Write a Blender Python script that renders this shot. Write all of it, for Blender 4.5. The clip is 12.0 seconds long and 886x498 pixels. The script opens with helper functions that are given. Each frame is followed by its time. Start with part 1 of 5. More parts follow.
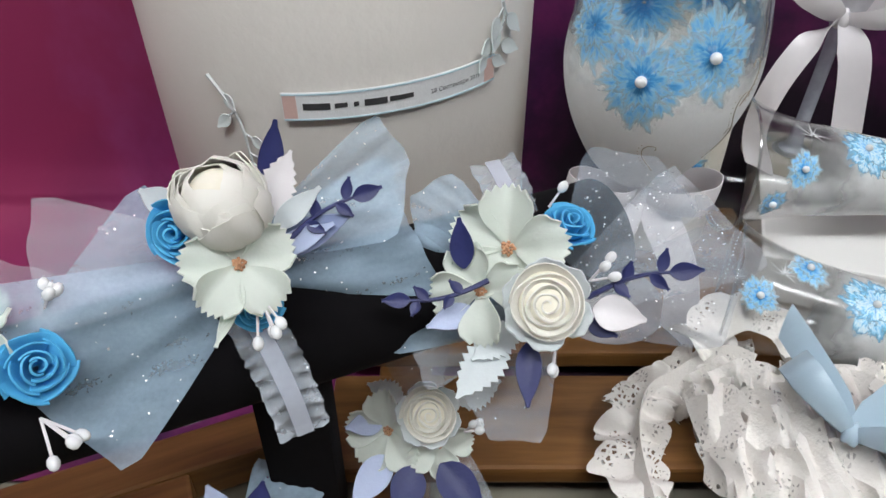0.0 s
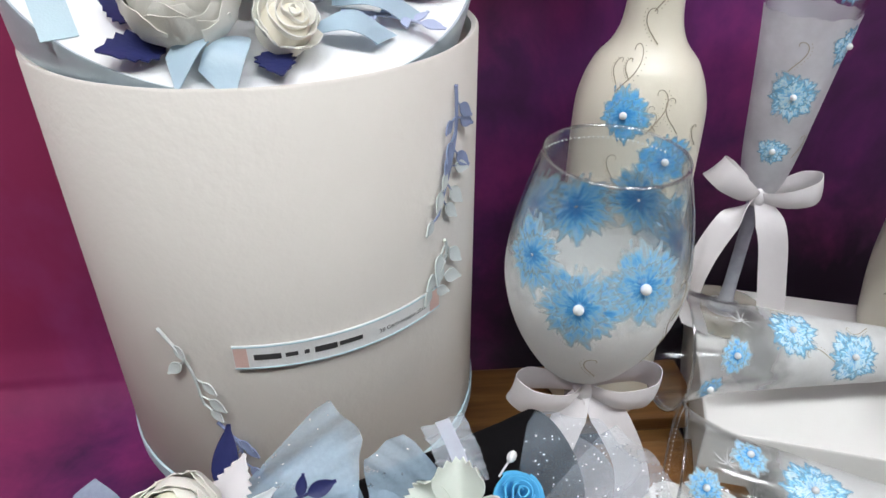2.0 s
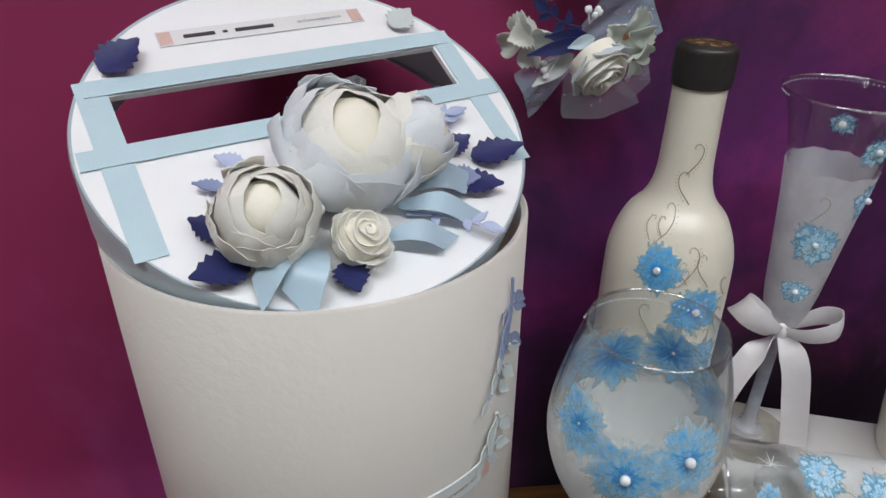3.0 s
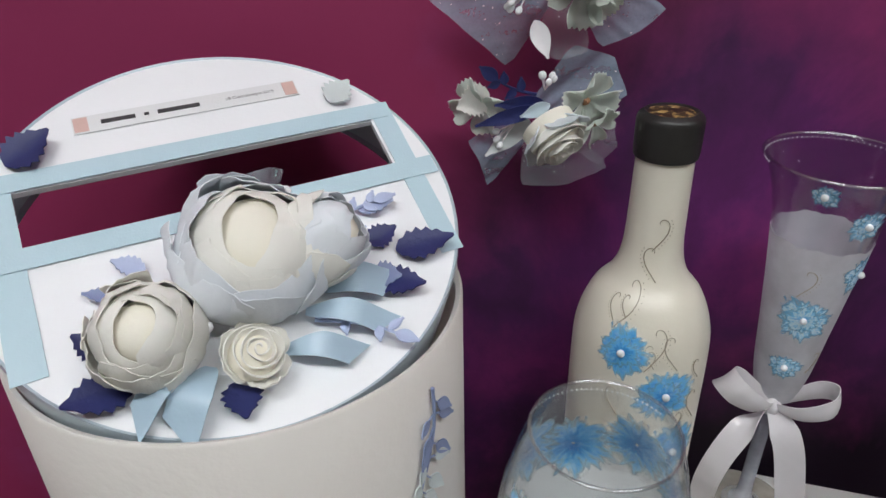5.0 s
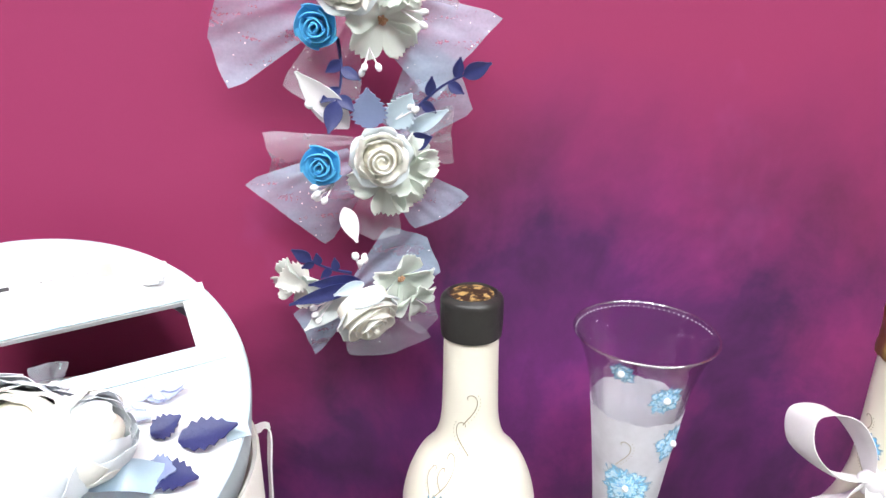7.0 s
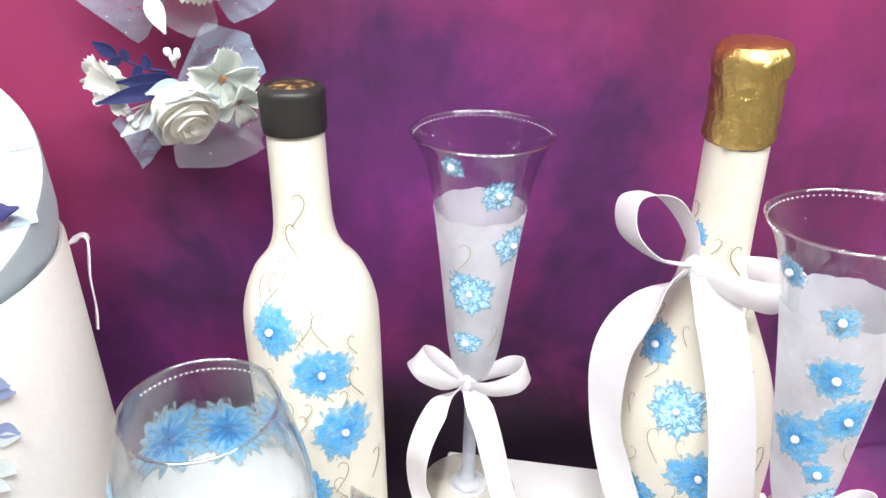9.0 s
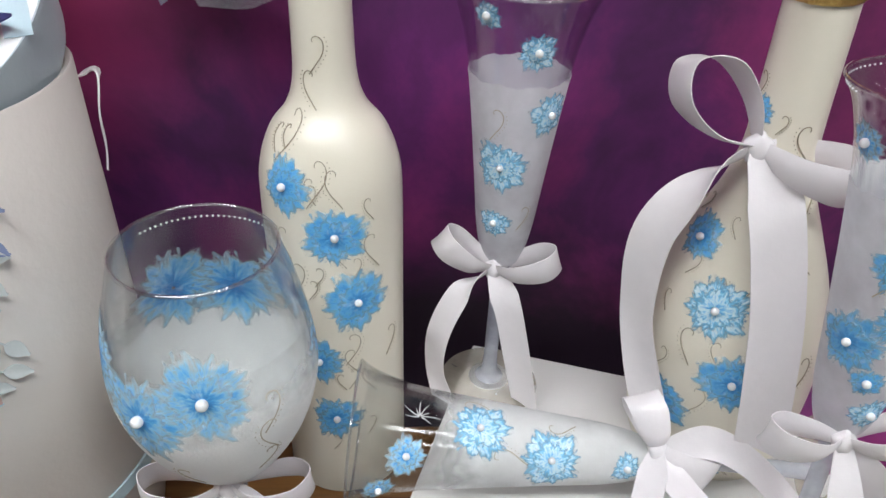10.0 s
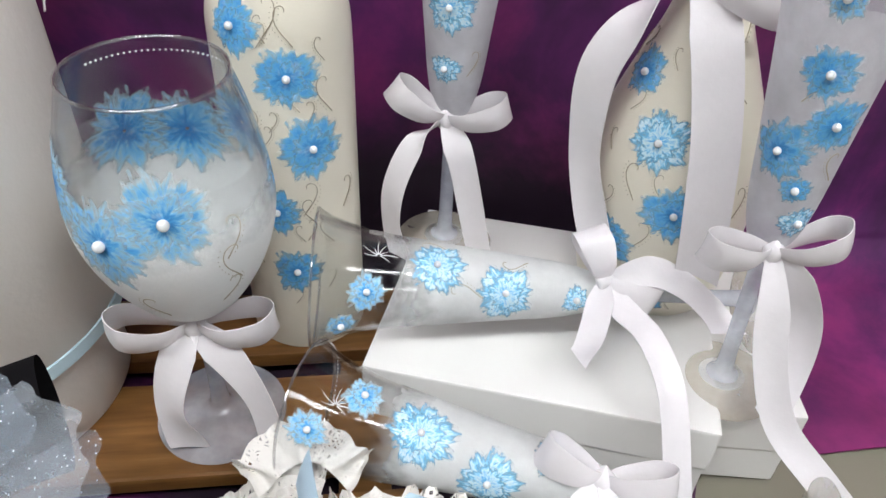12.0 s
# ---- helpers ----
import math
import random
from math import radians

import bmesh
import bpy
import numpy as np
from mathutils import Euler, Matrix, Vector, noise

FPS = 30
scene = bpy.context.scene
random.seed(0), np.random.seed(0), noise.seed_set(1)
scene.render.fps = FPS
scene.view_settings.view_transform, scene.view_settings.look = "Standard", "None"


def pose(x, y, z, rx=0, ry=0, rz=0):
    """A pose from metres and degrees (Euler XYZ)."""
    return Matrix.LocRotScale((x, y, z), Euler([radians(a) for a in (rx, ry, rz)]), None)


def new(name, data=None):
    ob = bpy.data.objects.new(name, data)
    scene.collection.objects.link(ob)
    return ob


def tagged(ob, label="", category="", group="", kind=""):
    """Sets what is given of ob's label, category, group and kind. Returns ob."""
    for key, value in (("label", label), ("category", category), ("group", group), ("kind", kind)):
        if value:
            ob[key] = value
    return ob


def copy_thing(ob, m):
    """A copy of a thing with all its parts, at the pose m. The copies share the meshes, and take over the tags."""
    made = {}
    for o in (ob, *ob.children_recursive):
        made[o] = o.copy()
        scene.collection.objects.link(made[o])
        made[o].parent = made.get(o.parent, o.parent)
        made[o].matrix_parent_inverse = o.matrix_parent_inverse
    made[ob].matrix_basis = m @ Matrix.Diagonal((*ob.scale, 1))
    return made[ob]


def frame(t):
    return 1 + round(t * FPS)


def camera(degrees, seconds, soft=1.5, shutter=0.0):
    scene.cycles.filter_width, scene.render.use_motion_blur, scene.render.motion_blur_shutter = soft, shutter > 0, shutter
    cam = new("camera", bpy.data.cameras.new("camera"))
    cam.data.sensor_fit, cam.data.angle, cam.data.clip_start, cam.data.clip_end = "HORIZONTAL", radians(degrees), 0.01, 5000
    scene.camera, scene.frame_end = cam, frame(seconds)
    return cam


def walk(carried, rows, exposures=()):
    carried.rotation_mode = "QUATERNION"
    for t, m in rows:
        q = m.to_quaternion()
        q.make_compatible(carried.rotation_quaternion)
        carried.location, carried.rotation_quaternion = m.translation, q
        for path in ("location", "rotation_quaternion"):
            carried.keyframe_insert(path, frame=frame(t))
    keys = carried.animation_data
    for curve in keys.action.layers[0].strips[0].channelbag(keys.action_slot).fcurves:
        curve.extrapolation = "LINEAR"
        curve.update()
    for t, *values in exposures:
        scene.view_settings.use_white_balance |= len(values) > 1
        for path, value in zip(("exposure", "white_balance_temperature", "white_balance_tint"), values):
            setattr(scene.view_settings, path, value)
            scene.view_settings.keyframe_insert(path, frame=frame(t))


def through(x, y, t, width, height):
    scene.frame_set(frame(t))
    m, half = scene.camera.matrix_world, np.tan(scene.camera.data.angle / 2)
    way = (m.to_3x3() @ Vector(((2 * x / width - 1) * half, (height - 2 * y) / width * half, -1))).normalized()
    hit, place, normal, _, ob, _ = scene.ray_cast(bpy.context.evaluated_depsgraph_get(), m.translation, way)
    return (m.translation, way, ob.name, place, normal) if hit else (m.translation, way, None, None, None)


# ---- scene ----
cam = camera(64.8, 12.0)
METRES, EYE, TILT, LEAN, TURN = 0.477, 0.2666, -37.0, 0.0, 0.0
ROWS = [
    (0.0, 0.0, 0.0, 0.0, 0.0, 0.0, 0.0),
    (0.5, 0.0089, -0.0072, 0.0287, -0.88, 0.99, 0.66),
    (1.0, 0.014, -0.0192, 0.0628, -2.19, 2.21, 1.5),
    (1.5, 0.019, -0.0261, 0.1002, -3.21, 3.64, 2.43),
    (2.0, 0.0031, -0.0248, 0.1335, -3.95, 5.9, 2.86),
    (2.5, -0.0268, -0.0442, 0.203, -5.08, 6.48, 3.99),
    (3.0, -0.0468, -0.0669, 0.2517, -4.47, 9.09, 2.78),
    (3.2, -0.0435, -0.0681, 0.2659, -4.05, 8.2, 2.75),
    (4.8, 0.0355, -0.0541, 0.32, -0.1, 8.73, 1.82),
    (5.0, 0.0603, -0.0418, 0.3356, -0.79, 9.22, 2.15),
    (5.5, 0.136, -0.038, 0.3865, -2.53, 12.73, 2.82),
    (6.0, 0.1801, -0.0597, 0.3976, -2.21, 14.94, 2.74),
    (6.5, 0.2091, -0.0759, 0.3985, -2.85, 16.62, 2.73),
    (6.7, 0.2133, -0.0813, 0.4003, -3.23, 17.19, 2.74),
    (8.3, 0.2612, -0.124, 0.3563, -3.78, 17.92, 4.13),
    (8.5, 0.28, -0.089, 0.3202, -6.04, 15.34, 4.65),
    (9.0, 0.3395, -0.0434, 0.2748, -6.48, 10.68, 5.37),
    (9.5, 0.3666, -0.0062, 0.2361, -2.82, 6.03, 2.46),
    (10.0, 0.3784, 0.017, 0.2219, -2.15, 4.98, 0.35),
    (10.5, 0.3763, 0.0096, 0.1999, -0.66, 2.63, -0.4),
    (11.0, 0.3804, 0.0018, 0.1776, -1.63, 0.88, 0.37),
    (11.5, 0.3741, 0.0055, 0.1552, -3.38, -0.73, 0.84),
    (12.0, 0.3757, 0.0031, 0.1389, -5.8, -1.46, 2.24),
]
EXPOSURES = [(0.0, -0.4), (1.0, -0.24), (1.5, -0.25), (2.5, -0.3), (3.0, -0.72), (5.0, -0.76), (5.4, 0.45), (6.7, 0.68), (8.4, 0.9), (9.0, 0.85), (9.3, 0.35), (9.6, -0.2), (10.5, -0.16), (12.0, -0.1)]
walk(cam, [(t, pose(0, 0, EYE, TILT, LEAN, TURN) @ pose(METRES * x, METRES * y, METRES * z, 90 + pitch, roll, yaw)) for t, x, y, z, yaw, pitch, roll in ROWS],
     exposures=EXPOSURES)

# ---------------------------------------------------------------- world and light
world = bpy.data.worlds.new("world")
scene.world = world
world.use_nodes = True
world.node_tree.nodes["Background"].inputs["Color"].default_value = (0.9, 0.95, 1.0, 1)
world.node_tree.nodes["Background"].inputs["Strength"].default_value = 0.15
LAMP = 30.0            # glow of the two ceiling panels


# ---------------------------------------------------------------- materials
class Mat:
    """A node material with short calls for nodes and links."""

    def __init__(self, name):
        self.m = bpy.data.materials.new(name)
        self.m.use_nodes = True
        self.t = self.m.node_tree
        self.p = self.t.nodes["Principled BSDF"]
        self.out = self.t.nodes["Material Output"]

    def n(self, kind, **kw):
        node = self.t.nodes.new("ShaderNode" + kind)
        for k, v in kw.items():
            node.inputs[k.replace("_", " ")].default_value = v
        return node

    def link(self, a, b):
        self.t.links.new(a, b)

    def set(self, **kw):
        for k, v in kw.items():
            self.p.inputs[k.replace("_", " ")].default_value = v
        return self

    def coords(self):
        return self.n("TexCoord").outputs["Object"]

    def noise(self, scale, detail=4, vec=None, rough=0.6):
        k = self.n("TexNoise", Scale=scale, Detail=detail, Roughness=rough)
        self.link(vec or self.coords(), k.inputs["Vector"])
        return k.outputs["Fac"]

    def ramp(self, fac, stops):
        r = self.n("ValToRGB")
        el = r.color_ramp.elements
        while len(el) < len(stops):
            el.new(0.5)
        for e, (p, c) in zip(el, stops):
            e.position, e.color = p, c
        self.link(fac, r.inputs["Fac"])
        return r.outputs["Color"]

    def mix(self, fac, a, b, blend="MIX"):
        k = self.t.nodes.new("ShaderNodeMix")
        k.data_type, k.blend_type = "RGBA", blend
        for s, v in ((k.inputs[0], fac), (k.inputs[6], a), (k.inputs[7], b)):
            if isinstance(v, (tuple, list, float, int)):
                s.default_value = v
            else:
                self.link(v, s)
        return k.outputs[2]

    def math(self, op, a, b=0.0):
        k = self.t.nodes.new("ShaderNodeMath")
        k.operation = op
        for s, v in zip(k.inputs, (a, b)):
            if isinstance(v, (float, int)):
                s.default_value = v
            else:
                self.link(v, s)
        return k.outputs[0]

    def bump(self, height, strength=0.3, dist=0.001):
        b = self.n("Bump", Strength=strength, Distance=dist)
        self.link(height, b.inputs["Height"])
        self.link(b.outputs["Normal"], self.p.inputs["Normal"])
        return self

    def see_through(self, amount):
        """Lets part of the light straight through; amount is a number or a socket."""
        k, tr = self.n("MixShader"), self.n("BsdfTransparent")
        if isinstance(amount, (float, int)):
            k.inputs[0].default_value = amount
        else:
            self.link(amount, k.inputs[0])
        self.link(self.p.outputs[0], k.inputs[1])
        self.link(tr.outputs[0], k.inputs[2])
        self.link(k.outputs[0], self.out.inputs["Surface"])
        return self


def mottled(name, a, b, scale, rough=0.6, bump=0.2, dist=0.0005, fine=900, **kw):
    """Two shades mixed by a coarse noise, with a fine grain as relief."""
    m = Mat(name).set(Roughness=rough, **kw)
    c = m.mix(m.noise(scale), a, b)
    m.link(c, m.p.inputs["Base Color"])
    m.bump(m.noise(fine, 2), bump, dist)
    return m


def make_backdrop():
    m = Mat("printed_backdrop_cloth").set(Roughness=0.75)
    co = m.coords()
    mp = m.n("Mapping")
    mp.inputs["Scale"].default_value = (1, 1, 0.8)
    m.link(co, mp.inputs["Vector"])
    warp = m.n("TexNoise", Scale=4.0, Detail=3)
    m.link(mp.outputs[0], warp.inputs["Vector"])
    vec = m.mix(0.12, mp.outputs[0], warp.outputs["Color"], "ADD")
    cloud = m.noise(9.0, 6, vec, 0.62)
    big = m.noise(3.1, 4, vec, 0.55)
    sep = m.n("SeparateXYZ")
    m.link(co, sep.inputs[0])
    # the print: plain magenta above and to one side, dark violet clouds in a band below
    zz = m.math("MULTIPLY_ADD", sep.outputs["Z"], -5.2)
    zz.node.inputs[2].default_value = 1.6
    xx = m.math("MINIMUM", m.math("MULTIPLY", sep.outputs["X"], 4.6), 0.85)
    low = m.math("ADD", zz, xx)
    low.node.use_clamp = True
    low2 = m.math("MULTIPLY", low, m.math("MULTIPLY", big, 1.9))
    amount = m.math("MULTIPLY", low2, cloud)
    base = m.mix(m.noise(2.3, 3, vec), (0.335, 0.027, 0.118, 1), (0.235, 0.016, 0.076, 1))
    violet = m.ramp(cloud, [(0.3, (0.2, 0.022, 0.2, 1)), (0.48, (0.1, 0.011, 0.105, 1)), (0.66, (0.04, 0.006, 0.05, 1))])
    f = m.ramp(amount, [(0.1, (0, 0, 0, 1)), (0.55, (1, 1, 1, 1))])
    col = m.mix(f, base, violet)
    # near-black along the lower edge: dark print clouds, plus painted-in shade behind the display
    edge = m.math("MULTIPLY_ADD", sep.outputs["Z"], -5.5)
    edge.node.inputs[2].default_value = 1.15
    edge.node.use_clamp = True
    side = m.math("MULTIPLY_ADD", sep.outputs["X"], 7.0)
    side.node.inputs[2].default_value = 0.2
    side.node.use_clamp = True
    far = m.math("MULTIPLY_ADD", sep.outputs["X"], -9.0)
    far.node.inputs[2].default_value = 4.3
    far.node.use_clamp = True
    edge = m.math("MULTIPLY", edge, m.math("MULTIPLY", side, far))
    inky_and_shade = m.ramp(m.math("MULTIPLY", edge, m.math("ADD", cloud, 0.25)), [(0.25, (0, 0, 0, 1)), (0.62, (1, 1, 1, 1))])
    col = m.mix(inky_and_shade, col, (0.014, 0.003, 0.016, 1))
    glow = m.ramp(m.noise(6.0, 5, mp.outputs[0]), [(0.6, (0, 0, 0, 1)), (0.8, (1, 1, 1, 1))])
    col = m.mix(m.math("MULTIPLY", glow, 0.5), col, (0.36, 0.08, 0.3, 1))
    m.link(col, m.p.inputs["Base Color"])
    weave = m.noise(1500, 2)
    m.bump(weave, 0.15, 0.0004)
    return m.m


def make_wood():
    m = Mat("varnished_wood_slat").set(Roughness=0.42)
    info = m.n("ObjectInfo")
    mp = m.n("Mapping")
    mp.inputs["Scale"].default_value = (1.2, 14, 14)
    add = m.n("VectorMath")
    add.operation = "ADD"
    m.link(m.coords(), add.inputs[0])
    sc = m.math("MULTIPLY", info.outputs["Random"], 13.0)
    comb = m.n("CombineXYZ")
    m.link(sc, comb.inputs[0])
    m.link(sc, comb.inputs[1])
    m.link(comb.outputs[0], add.inputs[1])
    m.link(add.outputs[0], mp.inputs["Vector"])
    g = m.noise(9, 6, mp.outputs[0])
    big = m.noise(5, 3, add.outputs[0])
    col = m.ramp(g, [(0.3, (0.1, 0.042, 0.012, 1)), (0.55, (0.23, 0.11, 0.033, 1)), (0.75, (0.34, 0.185, 0.066, 1))])
    col = m.mix(m.math("MULTIPLY", big, 0.6), col, (0.2, 0.085, 0.024, 1))
    m.link(col, m.p.inputs["Base Color"])
    m.bump(g, 0.15, 0.0008)
    return m.m


def make_satin(name, col, rough=0.34):
    m = Mat(name).set(Roughness=rough)
    m.p.inputs["Sheen Weight"].default_value = 0.25
    m.p.inputs["Specular IOR Level"].default_value = 0.6
    c = m.mix(m.noise(60, 3), col, tuple(v * 0.88 for v in col[:3]) + (1,))
    m.link(c, m.p.inputs["Base Color"])
    mp = m.n("Mapping")
    mp.inputs["Scale"].default_value = (1, 1, 1)
    m.link(m.coords(), mp.inputs["Vector"])
    m.bump(m.noise(130, 4, mp.outputs[0]), 0.25, 0.0012)
    tr = m.n("BsdfTranslucent", Color=col)
    k = m.n("MixShader")
    k.inputs[0].default_value = 0.1
    m.link(m.p.outputs[0], k.inputs[1])
    m.link(tr.outputs[0], k.inputs[2])
    m.link(k.outputs[0], m.out.inputs["Surface"])
    return m.m


def make_tulle(name, col, clear=0.52, glitter=0.5):
    m = Mat(name).set(Roughness=0.6)
    vor = m.n("TexVoronoi", Scale=1900.0)
    m.link(m.coords(), vor.inputs["Vector"])
    hue = m.n("SeparateColor")
    m.link(vor.outputs["Color"], hue.inputs[0])
    spark = m.math("GREATER_THAN", hue.outputs[0], 1.0 - 0.03 * glitter)
    c = m.mix(spark, m.mix(m.noise(30, 2), col, tuple(v * 0.9 for v in col[:3]) + (1,)), (1, 1, 1, 1))
    m.link(c, m.p.inputs["Base Color"])
    m.link(m.math("MULTIPLY", spark, 0.6), m.p.inputs["Metallic"])
    m.link(m.math("MULTIPLY_ADD", spark, -0.2), m.p.inputs["Roughness"])
    m.p.inputs["Roughness"].links[0].from_node.inputs[2].default_value = 0.6
    flake = m.n("Bump", Strength=0.5, Distance=0.0012)
    m.link(hue.outputs[1], flake.inputs["Height"])
    m.link(flake.outputs[0], m.p.inputs["Normal"])
    mp = m.n("Mapping")
    m.link(m.coords(), mp.inputs["Vector"])
    mp.inputs["Scale"].default_value = (1.0, 3.2, 1.6)
    mp.inputs["Rotation"].default_value = (0.5, 0.3, 0.7)
    fib = m.math("MULTIPLY_ADD", m.noise(700, 2), 0.12)
    haze = m.math("MULTIPLY_ADD", m.noise(34, 2, mp.outputs[0]), 0.3)
    fib.node.inputs[2].default_value = -0.06
    haze.node.inputs[2].default_value = clear - 0.15
    a = m.math("ADD", fib, haze)
    a2 = m.math("MULTIPLY", a, m.math("SUBTRACT", 1.0, spark))
    m.see_through(a2)
    return m.m


def make_lace():
    m = Mat("white_lace").set(Roughness=0.8)
    vor = m.n("TexVoronoi", Scale=380.0)
    vor.feature = "DISTANCE_TO_EDGE"
    m.link(m.coords(), vor.inputs["Vector"])
    patch = m.ramp(m.noise(70, 3), [(0.54, (0, 0, 0, 1)), (0.62, (1, 1, 1, 1))])
    hole = m.math("MULTIPLY", m.math("GREATER_THAN", vor.outputs["Distance"], 0.22), patch)
    c = m.mix(m.noise(120, 3), (0.84, 0.81, 0.77, 1), (0.72, 0.69, 0.65, 1))
    m.link(c, m.p.inputs["Base Color"])
    m.bump(m.noise(420, 3), 0.6, 0.001)
    m.see_through(m.math("MULTIPLY", hole, 0.88))
    return m.m


def make_flower(name, stops, streak):
    """Brush-painted petals: the colour runs from the heart (0) to the rim (1), broken by brush streaks."""
    m = Mat(name).set(Roughness=0.4)
    uv = m.n("TexCoord").outputs["UV"]
    sep = m.n("SeparateXYZ")
    m.link(uv, sep.inputs[0])
    mp = m.n("Mapping")
    mp.inputs["Scale"].default_value = (0.7, 1.15, 1)
    m.link(uv, mp.inputs["Vector"])
    s = m.noise(3.0, 3, mp.outputs[0])
    along = m.math("ADD", sep.outputs["X"], m.math("MULTIPLY_ADD", s, streak))
    along.node.inputs[1].links[0].from_node.inputs[2].default_value = -streak / 2
    c = m.ramp(along, stops)
    blot = m.ramp(m.noise(220, 2), [(0.56, (0, 0, 0, 1)), (0.7, (1, 1, 1, 1))])
    c = m.mix(m.math("MULTIPLY", blot, 0.3), c, (0.75, 0.87, 0.92, 1))
    m.link(c, m.p.inputs["Base Color"])
    m.bump(s, 0.3, 0.0004)
    worn = m.math("ADD", sep.outputs["X"], m.math("MULTIPLY_ADD", s, 1.5))
    worn.node.inputs[1].links[0].from_node.inputs[2].default_value = -0.75
    m.see_through(m.ramp(worn, [(0.6, (0, 0, 0, 1)), (0.98, (0.95, 0.95, 0.95, 1))]))
    return m.m


def make_glass(name="clear_glass", least=0.022):
    m = Mat(name)
    m.t.nodes.remove(m.p)
    tr, gl, k, fr = m.n("BsdfTransparent", Color=(0.97, 0.978, 0.98, 1)), m.n("BsdfGlossy", Roughness=0.07), m.n("MixShader"), m.n("LayerWeight", Blend=0.5)
    sheen = m.math("MULTIPLY_ADD", m.math("POWER", fr.outputs["Facing"], 3.0), 0.75)
    sheen.node.inputs[2].default_value = least
    m.link(sheen, k.inputs[0])
    m.link(tr.outputs[0], k.inputs[1])
    m.link(gl.outputs[0], k.inputs[2])
    m.link(k.outputs[0], m.out.inputs["Surface"])
    return m.m


def make_frost(name, col, clear, rough=0.55, fade=None):
    m = Mat(name).set(Roughness=rough)
    c = m.mix(m.noise(70, 3), col, tuple(v * 0.86 for v in col[:3]) + (1,))
    m.link(c, m.p.inputs["Base Color"])
    m.bump(m.noise(700, 3), 0.35, 0.0005)
    tr = m.n("BsdfTranslucent", Color=col)
    k = m.n("MixShader")
    k.inputs[0].default_value = 0.2
    m.link(m.p.outputs[0], k.inputs[1])
    m.link(tr.outputs[0], k.inputs[2])
    k2, clearer = m.n("MixShader"), m.n("BsdfTransparent")
    a = m.math("MULTIPLY_ADD", m.noise(45, 4), 0.5)
    a.node.inputs[2].default_value = clear - 0.25
    if fade:
        # the sprayed coat thins out towards its upper edge
        sep = m.n("SeparateXYZ")
        m.link(m.coords(), sep.inputs[0])
        up = m.math("MULTIPLY_ADD", sep.outputs["Z"], 1 / (fade[1] - fade[0]))
        up.node.inputs[2].default_value = -fade[0] / (fade[1] - fade[0])
        up = m.math("ADD", up, m.math("MULTIPLY_ADD", m.noise(90, 4), 0.6))
        up.node.inputs[1].links[0].from_node.inputs[2].default_value = -0.3
        up.node.use_clamp = True
        a = m.math("ADD", a, up)
        a.node.use_clamp = True
    m.link(a, k2.inputs[0])
    m.link(k.outputs[0], k2.inputs[1])
    m.link(clearer.outputs[0], k2.inputs[2])
    m.link(k2.outputs[0], m.out.inputs["Surface"])
    return m.m


def make_gold():
    m = Mat("crinkled_gold_foil").set(Metallic=1.0, Roughness=0.3)
    c = m.mix(m.noise(80), (0.83, 0.62, 0.24, 1), (0.62, 0.42, 0.12, 1))
    m.link(c, m.p.inputs["Base Color"])
    m.bump(m.noise(160, 5), 0.8, 0.003)
    return m.m


def make_velvet():
    m = Mat("black_velvet").set(Roughness=0.95)
    m.p.inputs["Specular IOR Level"].default_value = 0.1
    c = m.mix(m.noise(200), (0.004, 0.004, 0.005, 1), (0.007, 0.006, 0.007, 1))
    m.link(c, m.p.inputs["Base Color"])
    m.bump(m.noise(2500, 2), 0.2, 0.0004)
    return m.m


BACKDROP = make_backdrop()
WOOD = make_wood()
SATIN = make_satin("white_satin_ribbon", (0.91, 0.875, 0.895, 1), 0.27)
SATIN_BLUE = make_satin("light_blue_satin_ribbon", (0.5, 0.66, 0.78, 1))
TULLE = make_tulle("pale_blue_tulle", (0.56, 0.76, 0.94, 1), 0.64, 0.08)
TULLE_GLITTER = make_tulle("glittered_pale_blue_tulle", (0.54, 0.64, 0.76, 1), 0.8, 0.45)
TULLE_WHITE = make_tulle("white_tulle", (0.78, 0.85, 0.93, 1), 0.75, 0.03)
LACE = make_lace()
GLASS = make_glass()
RIMGLASS = make_glass("bright_glass_rim", 0.3)
FROST = make_frost("frosted_white_coat", (0.93, 0.945, 0.935, 1), -0.08, 0.5, (0.142, 0.164))
FROST_PALE = make_frost("thin_frosted_coat", (0.9, 0.91, 0.95, 1), 0.36)
FROST_FADE = make_frost("fading_frosted_coat", (0.92, 0.935, 0.93, 1), 0.2, 0.5, (0.18, 0.208))
FROST_BLUE = make_frost("pearly_blue_coat", (0.82, 0.87, 0.98, 1), 0.58, 0.12)
FROST_GOLD = make_frost("glittered_cream_coat", (0.75, 0.68, 0.56, 1), 0.55, 0.25)
CREAM = mottled("pearl_cream_paint", (0.82, 0.775, 0.66, 1), (0.76, 0.715, 0.6, 1), 24, 0.36, 0.2, 0.0006, 220, Coat_Weight=0.35, Coat_Roughness=0.28).m
GOLD = make_gold()
VELVET = make_velvet()
BLACK = mottled("black_wax_seal", (0.012, 0.011, 0.01, 1), (0.03, 0.028, 0.026, 1), 90, 0.45, 0.3, 0.0008, 400).m
CORK = Mat("gold_specked_seal_top").set(Roughness=0.4)
CORK.link(CORK.ramp(CORK.noise(330, 3), [(0.5, (0.03, 0.016, 0.008, 1)), (0.6, (0.5, 0.33, 0.12, 1))]), CORK.p.inputs["Base Color"])
CORK = CORK.m
CARD = mottled("cream_textured_cardboard", (0.77, 0.735, 0.69, 1), (0.72, 0.68, 0.635, 1), 35, 0.6, 0.35, 0.0007, 220).m
